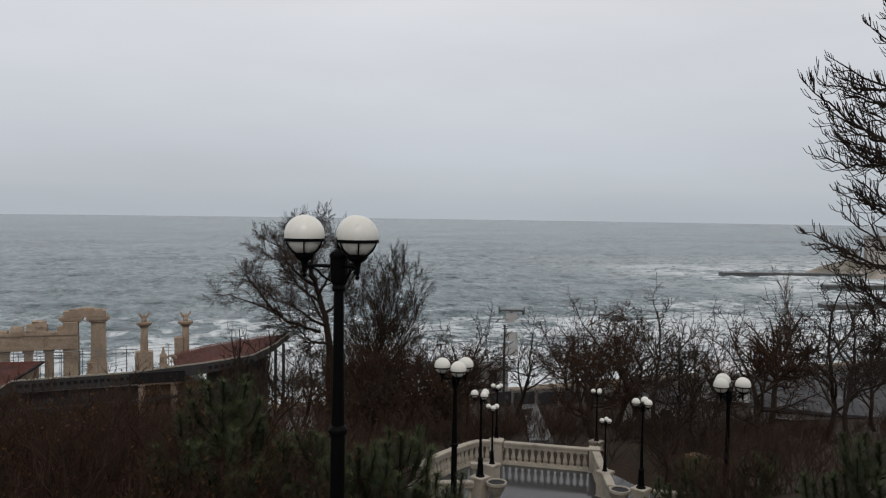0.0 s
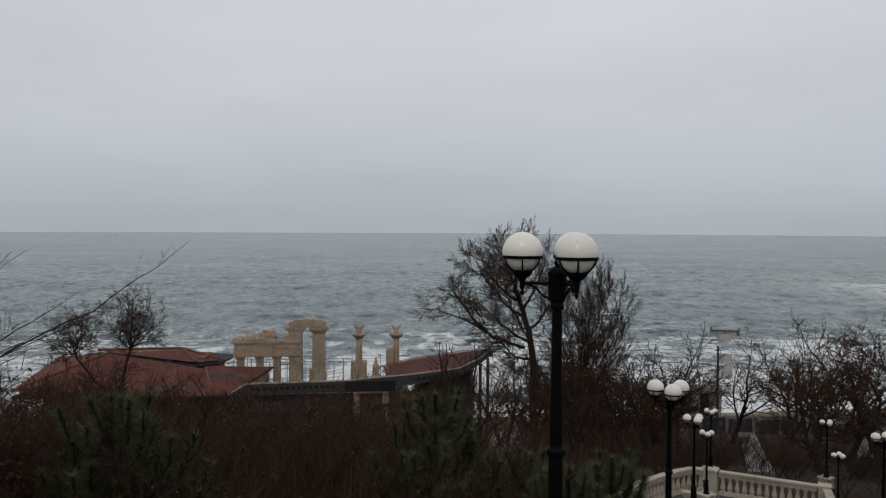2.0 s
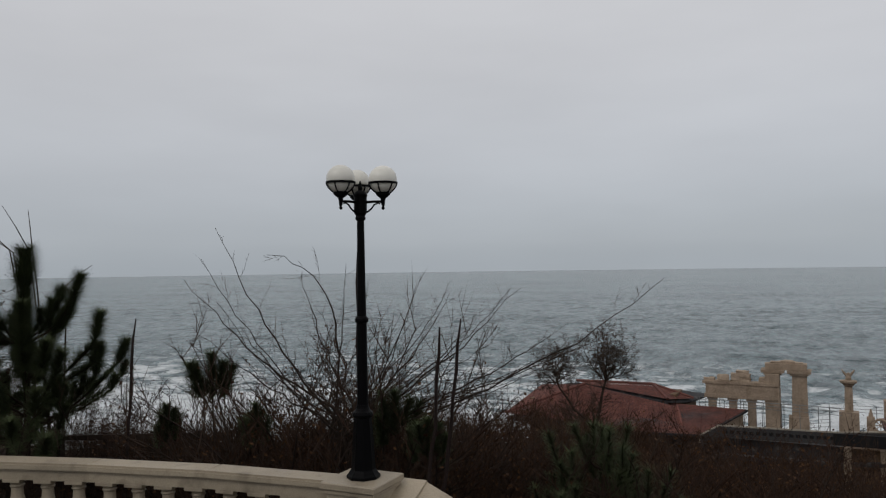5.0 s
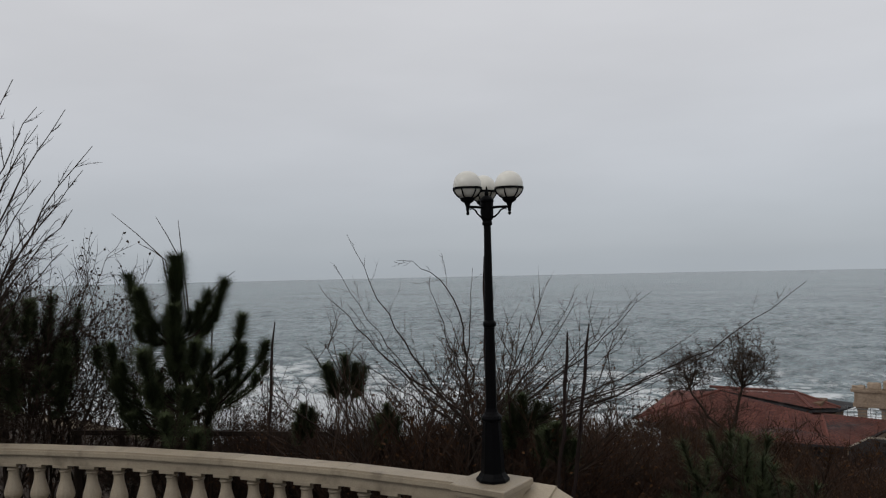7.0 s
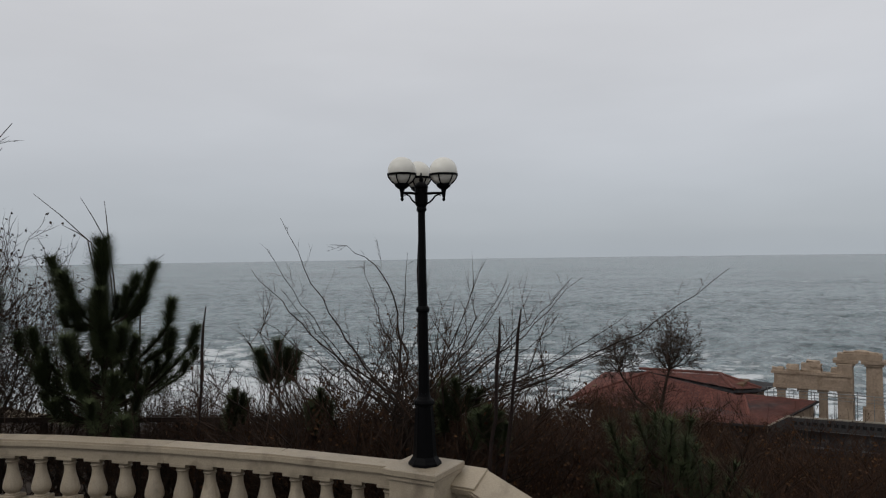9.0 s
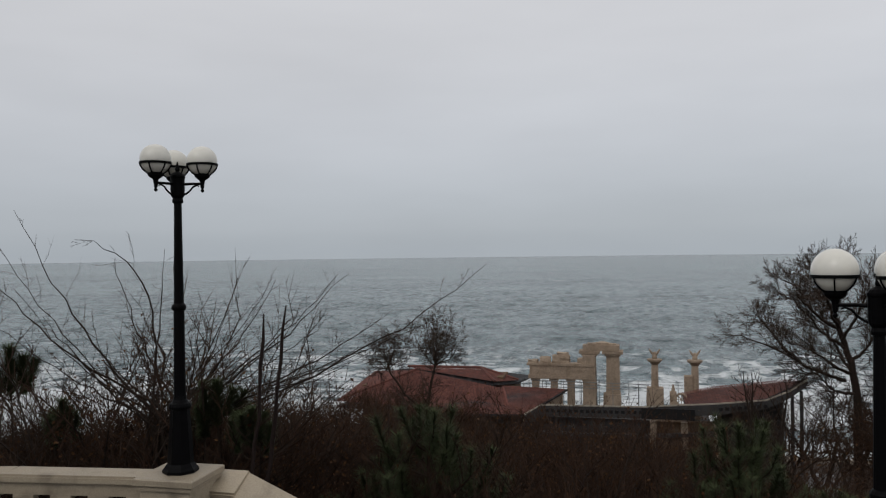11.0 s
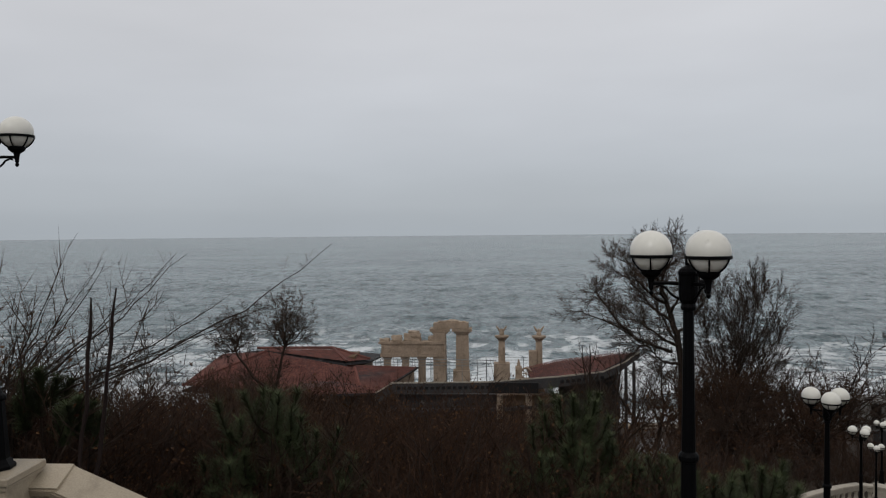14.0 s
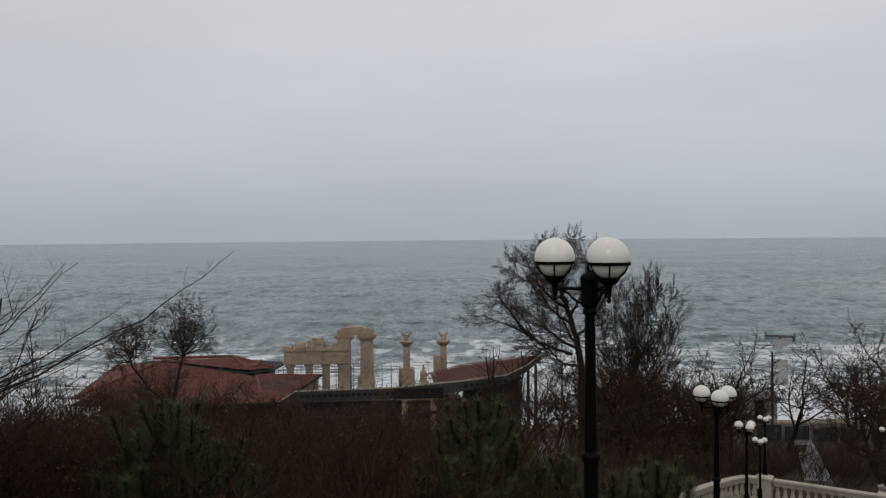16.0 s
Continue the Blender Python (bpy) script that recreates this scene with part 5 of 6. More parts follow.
def clear_of(x, y):
    if 11.5 < x < 26 and 24 < y < 44:        # landing
        return False
    if 10.5 < x < 19 and 56 < y < 86:        # path
        return False
    if -37 < x < 17 and y > 82:              # restaurant
        return False
    if 38 < x < 53 and 72 < y < 110:
        return False
    return True


HEIGHTS = (4.6, 4.0, 5.2, 3.8, 3.4)


def room_for(x, y, kind):
    """How large a shrub may grow: the thicket is kept low along the stairs and lower towards the shore."""
    az, d = math.degrees(math.atan2(x - 0.9, y)), math.hypot(x - 0.9, y)
    fall = float(np.interp(az, [-60, -38, -30, -24, -17, -13.5, -12.5, -9.6, -8.4, 0, 1, 4.5, 5.5, 9.6, 10.2, 12.6, 13.4, 17, 38, 41, 60],
                           [0.185, 0.19, 0.192, 0.19, 0.195, 0.212, 0.236, 0.238, 0.214, 0.213, 0.222, 0.222, 0.213, 0.216, 0.28, 0.28, 0.23, 0.237, 0.234, 0.245, 0.245]))
    if 16 < az < 39 and d < 40:
        fall = 0.40
    return (28.1 - fall * d - ground_z(x, y)) / (0.86 * HEIGHTS[kind])


def plant(x, y, turn, s, kind, least=0.0):
    s = max(least, min(s, room_for(x, y, kind)))
    if s < 0.08:
        return
    s = max(s, 0.22)
    if used[kind]:
        copy_thing(BUSHES[kind], on_ground(x, y, turn, s / used[kind], 0.1))
    else:
        BUSHES[kind].matrix_basis = on_ground(x, y, turn, s, 0.1)
        used[kind] = s


rng = random.Random(77)
far_spots = []
for row in range(26):
    y = 13.5 + 0.9 * row + 0.072 * row * row
    span_l, span_r = -10 - y * 0.95, 6 + y * 0.85
    step = 2.2 + 0.062 * y
    x = span_l
    while x < span_r:
        px, py = x + rng.uniform(-0.7, 0.7) * step * 0.6, y + rng.uniform(-0.6, 0.6) * (0.8 + 0.15 * row)
        x += step * (1.0 if px < 10 else 1.25)
        if not clear_of(px, py):
            continue
        tall = 1.5 + 0.35 * noise.noise((px * 0.08, py * 0.08, 1.0))
        if px > 9:
            tall *= 0.7 if py < 45 else 0.75
        if 0 < px < 26 and py > 45:
            tall *= 0.8
        if py < 20 and px > 3:
            tall *= 0.55
        spot = (px, py, rng.uniform(0, 360), tall * rng.uniform(0.8, 1.15), rng.choice((0, 0, 1, 1, 2, 3, 4)))
        if py < 46:
            plant(*spot)
        else:
            far_spots.append(spot)
for row in range(13):
    y = 12.0 + 2.5 * row
    x = 0.86 * y + 1.5
    while x < 8 + 1.45 * y:
        px, py = x + rng.uniform(-0.8, 0.8), y + rng.uniform(-1, 1)
        x += 2.1 + 0.03 * y
        kind = rng.choice((0, 1, 1, 2, 3))
        far_spots.append((px, py, rng.uniform(0, 360), 0.95 * rng.uniform(0.6, 1.15), kind)) if clear_of(px, py) else None
for row in range(12):
    y = 36.0 + 3.2 * row
    x = 0.30 * y
    while x < 1.35 * y:
        px, py = x + rng.uniform(-1, 1), y + rng.uniform(-1.5, 1.5)
        x += 3.0
        kind = rng.choice((0, 1, 1, 2, 3))
        if clear_of(px, py) and math.hypot(px, py) > 44:
            far_spots.append((px, py, rng.uniform(0, 360), 0.75 * rng.uniform(0.5, 1.1), kind))
# the farther thicket, past counting
stem_s, twig_s = Shape(), Shape()
for x, y, turn, k, kind in far_spots:
    k = min(k, room_for(x, y, kind))
    if k < 0.08:
        continue
    k = max(k, 0.22)
    m = on_ground(x, y, turn, k, 0.1)
    for dst, ch in ((stem_s, "stem"), (twig_s, "twig")):
        src_ob = next(c for c in BUSHES[kind].children if c.name.startswith(ch))
        i0 = len(dst.v)
        dst.v += [tuple(m @ v.co) for v in src_ob.data.vertices]
        dst.f += [tuple(i0 + q for q in p.vertices) for n_p, p in enumerate(src_ob.data.polygons) if ch == "stem" or (n_p // 3) % 5 < 2]
far_th = tagged(new("thicket", mesh_from("thicket", twig_s.v, twig_s.f, TWIG_RED)), "brown leafless thicket covering the lower slope", "thicket", kind="stuff")
part("stem", stem_s, BARK, far_th)


# ---- pines
class Pine:
    """A young pine: bare rising branches that end in upright bottle-brush shoots."""

    def __init__(self, seed):
        self.r, self.wood, self.tufts = random.Random(seed), Shape(), Shape()

    def shoot(self, p, d, length, wide, count):
        d = d.normalized()
        u = d.orthogonal().normalized()
        w = d.cross(u)
        for _ in range(count):
            t = self.r.random() ** 0.85
            a = self.r.uniform(0, 6.283)
            out = u * math.cos(a) + w * math.sin(a)
            way = (d * self.r.uniform(0.25, 0.95) + out * self.r.uniform(0.65, 1.0)).normalized()
            b = p + d * (length * t)
            k = wide * self.r.uniform(0.75, 1.25) * (1.0 - 0.25 * t)
            side = way.cross(d)
            side = side.normalized() * 0.0065 if side.length > 1e-5 else u * 0.0065
            i = len(self.tufts.v)
            self.tufts.v += [tuple(b - side), tuple(b + side), tuple(b + way * k)]
            self.tufts.f.append((i, i + 1, i + 2))

    def branch(self, p0, tip, r, length, wide, count):
        """From the trunk out and up to the foot of a shoot."""
        v = tip - p0
        flat = Vector((v.x, v.y, 0))
        p1 = p0 + flat * 0.5 + Vector((0, 0, v.z * 0.32))
        p2 = p0 + flat * 0.88 + Vector((0, 0, v.z * 0.78))
        up = (Vector((0, 0, 1)) + flat.normalized() * self.r.uniform(0.05, 0.4)).normalized() if flat.length > 1e-4 else Vector((0, 0, 1))
        top = tip + up * length * 0.85
        self.wood.tube([p0, p1, p2, tip, top], [r, r * 0.75, r * 0.55, r * 0.45, r * 0.2], 5)
        self.shoot(tip - up * 0.05, up, length, wide, count)
        self.shoot(p1.lerp(p2, 0.2), (tip - p1), (tip - p1).length * 0.8, wide * 0.85, int(count * 0.55))


def pine(seed, height, base_r, whorls, needles, spread=0.34, low=0.25, wide=0.30):
    q = Pine(seed)
    rng = q.r
    top = Vector((rng.uniform(-0.1, 0.1), rng.uniform(-0.1, 0.1), height * 0.9))
    q.wood.tube([Vector((0, 0, -0.2)), top * 0.5 + Vector((0.04, 0.02, 0)), top], [base_r, base_r * 0.6, base_r * 0.2], 7)
    size = min(1.0, height / 4.0)
    q.shoot(top - Vector((0, 0, 0.5 * size)), Vector((0, 0, 1)), 0.8 * size, wide * size, needles * 5)
    for k in range(whorls):
        f = k / max(1, whorls - 1)
        z = height * (0.80 - (0.80 - low) * f)
        reach = height * (min(0.10, spread * 0.9) + spread * f ** 0.8) * rng.uniform(0.85, 1.1)
        cnt = 4 + (1 if f > 0.4 else 0) if whorls > 2 else 2
        a0 = rng.uniform(0, 6.283)
        for j in range(cnt):
            a = a0 + 6.283 * j / cnt + rng.uniform(-0.35, 0.35)
            out = Vector((math.cos(a), math.sin(a), 0))
            r = reach * rng.uniform(0.7, 1.15)
            p0 = Vector((top.x * z / height, top.y * z / height, z))
            tip = p0 + out * r + Vector((0, 0, r * rng.uniform(0.4, 0.8) + 0.05))
            q.branch(p0, tip, base_r * 0.3, 0.5 * size * rng.uniform(0.8, 1.25), wide * size, int(needles * 2.2))
            if r > 0.4 and whorls > 2:
                jit = Vector((rng.gauss(0, 0.2), rng.gauss(0, 0.2), -rng.uniform(0.1, 0.4)))
                q.branch(p0, p0.lerp(tip, 0.8) + jit, base_r * 0.2, 0.36 * size, wide * 0.9 * size, int(needles * 1.4))
            if r > 0.7:
                b0 = p0.lerp(tip, 0.5)
                sd = (Vector((-out.y, out.x, 0)) * rng.choice((-1, 1)) * 0.6 + out * 0.4)
                q.branch(b0, b0 + sd * r * 0.55 + Vector((0, 0, r * 0.3)), base_r * 0.18, 0.42 * size, wide * 0.9 * size, int(needles * 1.6))
    return q.wood, q.tufts


def pine_thing(m, seed, height, base_r, whorls, needles, spread=0.34, low=0.25, label="young dark-green pine with upswept shoots"):
    wood, tufts = pine(seed, height, base_r, whorls, needles, spread, low)
    root = thing("pine", m, label, "pine tree", "young pines")
    part("trunk", wood, PINEBARK, root)
    tagged(part("crown", tufts, NEEDLE, root), kind="stuff")
    return root


px, py, pz = (-12.39, 9.23, 28.58)
gz = ground_z(px, py)
# the tallest of them, uneven and open: sideways reach, depth, height of each shoot's foot below the top, its length
SHOOTS = ((-0.76, 0.1, 1.1, 0.78), (-0.42, -0.3, 1.15, 0.55), (0.74, 0.1, 1.05, 0.6), (0.42, 0.35, 1.1, 0.4), (1.22, -0.1, 1.7, 0.55), (1.55, 0.2, 2.12, 0.44), (1.08, 0.4, 2.4, 0.55), (0.6, -0.3, 2.3, 0.5),
          (-0.3, 0.4, 1.9, 0.7), (0.12, -0.45, 1.75, 0.8), (-0.56, 0.1, 2.25, 0.42), (-1.15, -0.2, 2.1, 0.42), (-1.6, 0.2, 2.18, 0.4), (0.3, 0.6, 2.7, 0.5), (0.66, -0.2, 3.2, 0.4), (-0.55, 0.3, 3.1, 0.4), (-0.86, -0.5, 2.7, 0.42),
          (0.1, 0.9, 1.9, 0.5), (-0.2, -0.95, 2.2, 0.5), (0.5, -0.9, 2.9, 0.45), (-0.7, 0.95, 2.8, 0.45))
q = Pine(3)
H = pz - gz
q.wood.tube([Vector((0, 0, -0.2)), Vector((0.03, 0.02, H * 0.5)), Vector((0, 0, H - 0.2))], [0.085, 0.055, 0.018], 8)
q.shoot(Vector((0, 0, H - 0.75)), Vector((0, 0, 1)), 0.66, 0.42, 2300)
q.shoot(Vector((0, 0, H - 1.9)), Vector((0, 0, 1)), 1.3, 0.38, 3200)
q.shoot(Vector((0, 0, H - 2.9)), Vector((0, 0, 1)), 1.2, 0.34, 1500)
for sx, sy, drop, ln in SHOOTS:
    foot = Vector((0, 0, max(0.6, H - drop - 0.3 - 0.55 * math.hypot(sx, sy))))
    q.branch(foot, Vector((0.83 * sx - 0.56 * sy, 0.56 * sx + 0.83 * sy, H - drop)), 0.026, ln, 0.32, int(1900 * ln))
    for _ in range(2):
        jx, jy = 0.82 * sx + q.r.gauss(0, 0.17), 0.82 * sy + q.r.gauss(0, 0.3)
        q.branch(foot, Vector((0.83 * jx - 0.56 * jy, 0.56 * jx + 0.83 * jy, H - drop - q.r.uniform(0.15, 0.55))), 0.014, ln * 0.65, 0.27, int(1100 * ln))
root = thing("pine", pose(px, py, gz), "young dark-green pine with upswept bottle-brush shoots", "pine tree", "young pines")
part("trunk", q.wood, PINEBARK, root)
tagged(part("crown", q.tufts, NEEDLE, root), kind="stuff")
x, y, top = (-9.28, 10.65, 26.70)
gz = ground_z(x, y)
small = pine_thing(pose(x, y, gz), 9, top - gz, 0.045, 2, 330, 0.05, 0.76)
mid = pine_thing(on_ground(-4.5, 19.0), 15, 4.6, 0.10, 6, 120, 0.28, 0.28, "bushy dark-green pine standing in the thicket")
mid.matrix_basis = pose(*(-3.23, 13.96), 25.35 - 4.6, 0, 0, 10)
for (x, y, top), h in (((2.72, 16.94, 24.54), 4.6), ((5.91, 15.18, 23.53), 4.2), ((4.76, 14.49, 23.63), 4.0), ((4.45, 16.62, 23.34), 4.0), ((14.25, 16.18, 21.9), 3.0), ((14.68, 14.46, 22.4), 3.0),
                       ((12.56, 9.39, 24.4), 3.6)):
    s = h / 4.6
    if top - h > ground_z(x, y) + 0.1:
        s = (top - ground_z(x, y)) / 4.5
    copy_thing(mid, pose(x, y, top - 4.5 * s, 0, 0, x * 77) @ Matrix.Diagonal((s, s, s, 1)))

for k, ((x, y, top), n, wide) in enumerate((((-6.08, 11.6, 26.08), 300, 0.05), ((-9.76, 10.15, 25.84), 240, 0.05), ((-5.39, 11.39, 25.71), 220, 0.06), ((-8.98, 11.49, 25.68), 220, 0.04), ((-15.21, 7.86, 27.85), 300, 0.14))):
    gz = ground_z(x, y)
    pine_thing(pose(x, y, gz, 0, 0, 50 * k), 30 + k, top - gz, 0.05, 2 if k < 4 else 4, n, wide, 0.72 if k < 4 else 0.45)

# ---- shrub with long arching shoots behind the near balustrade
g = Grow(61, (7, 3, 2), (0.42, 0.5, 0.5), (38, 40, 42), (0.02, 0.04, 0.03), 0.09, sides=(6, 4, 3, 3), wood_levels=1, start=0.25, min_r=0.0028, thin=0.3, segs=(8, 6, 4, 3))
FORK = Vector((-6.9, 11.47, 25.31))
ROOT = FORK.copy()
ROOT.z = ground_z(ROOT.x, ROOT.y)
TIPS = [Vector(p) for p in ((-1.75, 12.73, 27.91), (-9.26, 9.93, 27.96), (-9.0, 10.44, 28.85), (-7.85, 10.47, 28.35), (-5.51, 12.65, 27.63), (-4.07, 12.36, 27.74), (-7.39, 12.11, 28.22), (-8.21, 11.81, 28.02), (-8.04, 9.93, 27.2), (-3.42, 12.77, 27.1), (-6.3, 12.5, 27.37), (-4.94, 12.46, 27.24), (-4.58, 13.03, 27.01), (-8.6, 11.27, 27.09), (-8.58, 10.01, 27.57), (-7.18, 10.82, 27.16), (-6.37, 11.55, 26.73), (-3.12, 13.47, 26.76), (-3.68, 12.65, 26.44), (-3.4, 13.17, 26.71), (-4.11, 12.05, 27.77), (-3.93, 12.34, 26.3), (-5.34, 12.14, 27.72), (-2.81, 12.83, 26.89), (-6.09, 11.49, 27.2), (-8.78, 9.83, 28.34), (-9.0, 9.9, 27.18))]
for k, tip in enumerate(TIPS):
    v = tip - FORK
    mid_p = FORK + Vector((v.x * 0.6, v.y * 0.6, v.z * 0.42)) + Vector((g.r.gauss(0, 0.12), 0, g.r.gauss(0.05, 0.1)))
    if k == 0:
        mid_p = Vector((-3.41, 12.67, 26.43))
    if k == 3:
        mid_p = Vector((-6.57, 11.44, 28.21))
    base = FORK + Vector((g.r.gauss(0, 0.16), g.r.gauss(0, 0.16), g.r.gauss(-0.1, 0.12)))
    foot = ROOT + Vector((g.r.gauss(0, 0.3), g.r.gauss(0, 0.3), -0.1))
    g.wood.tube([foot, foot.lerp(base, 0.6) + Vector((g.r.gauss(0, 0.08), 0, 0)), base], [0.034, 0.03, 0.026], 5)
    pts, rad = [], []
    for i in range(15):
        t = i / 14
        pts.append(base * (1 - t) ** 2 + mid_p * (2 * t * (1 - t)) + tip * t * t + Vector((g.r.gauss(0, 0.025), g.r.gauss(0, 0.025), g.r.gauss(0, 0.02))))
        rad.append((0.021 if k < 12 else 0.013) * (1 - t) ** 1.1 + 0.0032)
    g.wood.tube(pts, rad, 6)
    for i in range(3, 14):
        for _ in range(1 if i % 2 else g.r.choice((0, 1))):
            d = (pts[i + 1] - pts[i]).normalized() + Vector((0, 0, 0.2))
            g.limb(pts[i], g.turned(d.normalized(), radians(g.r.uniform(25, 55))), g.r.uniform(0.25, 0.8) * (1.2 - 0.06 * i), rad[i] * 0.35, 2 if (i + k) % 4 else 1)
root = thing("arching_shrub", pose(*ROOT), "leafless shrub with long thin arching shoots", "shrub")
off = Matrix.Translation(-ROOT)
for nm, shp in (("stems", g.wood), ("twigs", g.twigs)):
    shp.v = [(x - ROOT.x, y - ROOT.y, z - ROOT.z) for x, y, z in shp.v]
    part(nm[:-1], shp, BARK if nm == "stems" else TWIG, root)

# ---- broken wooden stakes
for top, low, r in (((-5.59, 9.69, 28.37), (-5.57, 9.7, 25.73), 0.029), ((-4.59, 10.43, 27.23), (-4.71, 10.38, 25.68), 0.028), ((-4.33, 10.55, 27.35), (-4.5, 10.48, 25.68), 0.029), ((-10.04, 9.58, 27.31), (-10.14, 9.49, 24.94), 0.028)):
    top, low = Vector(top), Vector(low)
    foot = low + (low - top) * ((low.z - ground_z(low.x, low.y) + 0.2) / (top.z - low.z))
    root = thing("stake", pose(*foot), "thin weathered wooden stake with a splintered tip", "stake", "wooden stakes")
    rr = random.Random(int(top.x * 100))
    s = Shape()
    pts = [foot.lerp(top, i / 12) - foot + Vector((rr.gauss(0, 0.018), rr.gauss(0, 0.018), 0)) for i in range(13)]
    s.tube(pts, [r * (1.2 - 0.35 * i / 12) * rr.uniform(0.78, 1.18) for i in range(12)] + [r * 0.35], 7)
    part("shaft", s, POLE, root)

# ---- leafy brown scrub at the west end, with whip-like twigs above
g = Grow(71, (6, 5, 4), (0.55, 0.5, 0.45), (34, 36, 36), (0.05, 0.06, 0.03), 0.12, sides=(5, 4, 3, 3), wood_levels=1, start=0.2, min_r=0.005, thin=0.35)
for _ in range(10):
    g.limb(Vector((g.r.gauss(0, 0.6), g.r.gauss(0, 0.6), 0)), Vector((g.r.gauss(0, 0.25), g.r.gauss(0, 0.25), 1)), 3.3, 0.032)
scrub = tree_thing("scrub_tree", on_ground(*(-15.15, 8.99)), g, "straggly scrub tree hung with withered leaves", "shrub", "scrub by the terrace", BARK, TWIG, leaves_on(g.tips[::4], random.Random(5), 1, 0.075, 0.03), DARKLEAF)
for x, y, t, s in ((-16.1, 8.33, 100, 1.05), (-16.13, 7.15, 200, 1.1), (-16.31, 10.88, 50, 0.85), (-16.15, 12.77, 80, 0.6), (-12.95, 13.32, 140, 0.55), (-10.18, 12.44, 300, 0.5),
                   (-13.3, 11.2, 120, 0.62), (-12.3, 12.2, 220, 0.62), (-11.2, 11.6, 310, 0.6), (-10.7, 12.9, 75, 0.6), (-14.6, 12.8, 5, 0.7), (-9.3, 13.2, 140, 0.55)):
    copy_thing(scrub, on_ground(x, y, t, s))
g = Grow(83, (5, 3), (0.45, 0.45), (30, 32), (0.05, 0.03), 0.06, sides=(5, 4, 3), wood_levels=0, start=0.2, min_r=0.005, thin=0.35, segs=(6, 4, 3))
wx, wy = -14.22, 5.43
FOOT = Vector((wx, wy, ground_z(wx, wy) - 0.1))
for tip in ((-12.29, 7.8, 30.55), (-12.71, 7.87, 30.14), (-12.54, 7.39, 31.13), (-13.3, 7.26, 31.31), (-12.95, 7.06, 30.9), (-12.29, 7.42, 29.34), (-12.94, 6.66, 31.58), (-12.7, 7.51, 28.73), (-13.57, 6.53, 32.24),
            (-13.61, 7.52, 30.0), (-13.57, 7.19, 30.57), (-13.4, 7.5, 29.06), (-12.55, 6.55, 29.54), (-13.63, 7.9, 29.72), (-14.09, 6.59, 31.15), (-14.02, 5.76, 32.32), (-13.01, 7.17, 28.34), (-14.23, 4.96, 31.43)):
    tip = Vector(tip) + Vector((-0.22, -0.14, 0))
    v = tip - FOOT
    bend = FOOT + Vector((0.24 * v.x, 0.24 * v.y, 0.66 * v.z + g.r.gauss(0, 0.2)))
    pts, rad = [], []
    for i in range(15):
        t = i / 14
        pts.append(FOOT * (1 - t) ** 2 + bend * (2 * t * (1 - t)) + tip * t * t + Vector((g.r.gauss(0, 0.03), g.r.gauss(0, 0.03), g.r.gauss(0, 0.025))))
        rad.append(0.04 * (1 - t) ** 1.2 + 0.006)
    g.wood.tube(pts, rad, 5)
    for i in range(5, 14):
        for _ in range(2):
            d = (pts[i + 1] - pts[i]).normalized()
            g.limb(pts[i], g.turned(d, radians(g.r.uniform(18, 42))), g.r.uniform(0.45, 1.1) * (1.25 - 0.07 * i), rad[i] * 0.55, 0 if i < 8 else 1)
for shp in (g.wood, g.twigs):
    shp.v = [(x - FOOT.x, y - FOOT.y, z - FOOT.z) for x, y, z in shp.v]
tree_thing("bare_tree", pose(*FOOT), g, "bare whippy young tree with long straight twigs", "tree", "bare trees", BARK, BARK)
# crooked little tree beside the smallest pines
g = Grow(97, (6, 5, 4), (0.6, 0.55, 0.5), (52, 48, 44), (0.0, 0.03, 0.03), 0.16, sides=(6, 4, 3, 3), wood_levels=1, start=0.35, min_r=0.004, thin=0.4, segs=(6, 4, 3, 1))
bx, by = -9.7, 11.3
g.limb(Vector((0, 0, 0)), Vector((-0.15, 0, 1)), 2.6, 0.055)
g.limb(Vector((0.1, 0, 0)), Vector((-0.45, 0.1, 1)), 2.3, 0.045)
tree_thing("bare_tree", on_ground(bx, by), g, "crooked little bare tree among young pines", "tree", "bare trees", BARK, BARK)
# whips rising past the pine
root = thing("whip_sapling", pose(px + 0.3, py + 0.5, ground_z(px, py)), "few thin leafless whips rising beside a pine", "sapling", "saplings")
for tp, md in (((-13.17, 8.82, 29.43), (-12.55, 9.52, 28.55)), ((-12.7, 9.48, 29.37), (-12.36, 9.77, 28.54)), ((-12.45, 9.82, 29.31), (-12.33, 9.81, 28.65)), ((-12.81, 9.17, 28.83), (-12.43, 9.51, 28.5)), ((-11.74, 10.65, 28.25), (-11.97, 10.24, 27.86))):
    o = Vector((px + 0.3, py + 0.5, ground_z(px, py)))
    aside = Vector((-0.37, -0.22, 0))
    v, w = Vector(tp) + aside - o, Vector(md) + aside - o
    s = Shape()
    s.tube([Vector((0, 0, -0.1)), w * 0.5, w * 0.85 + Vector((0.03, 0, 0)), w, w.lerp(v, 0.5) + Vector((0, 0, 0.03)), v], [0.022, 0.018, 0.013, 0.011, 0.008, 0.004], 4)
    part("whip", s, TWIG, root)
# slender dark trees standing in the thicket
def tallness(ob):
    return ob.scale.z * max(v.co.z for c in ob.children for v in c.data.vertices)


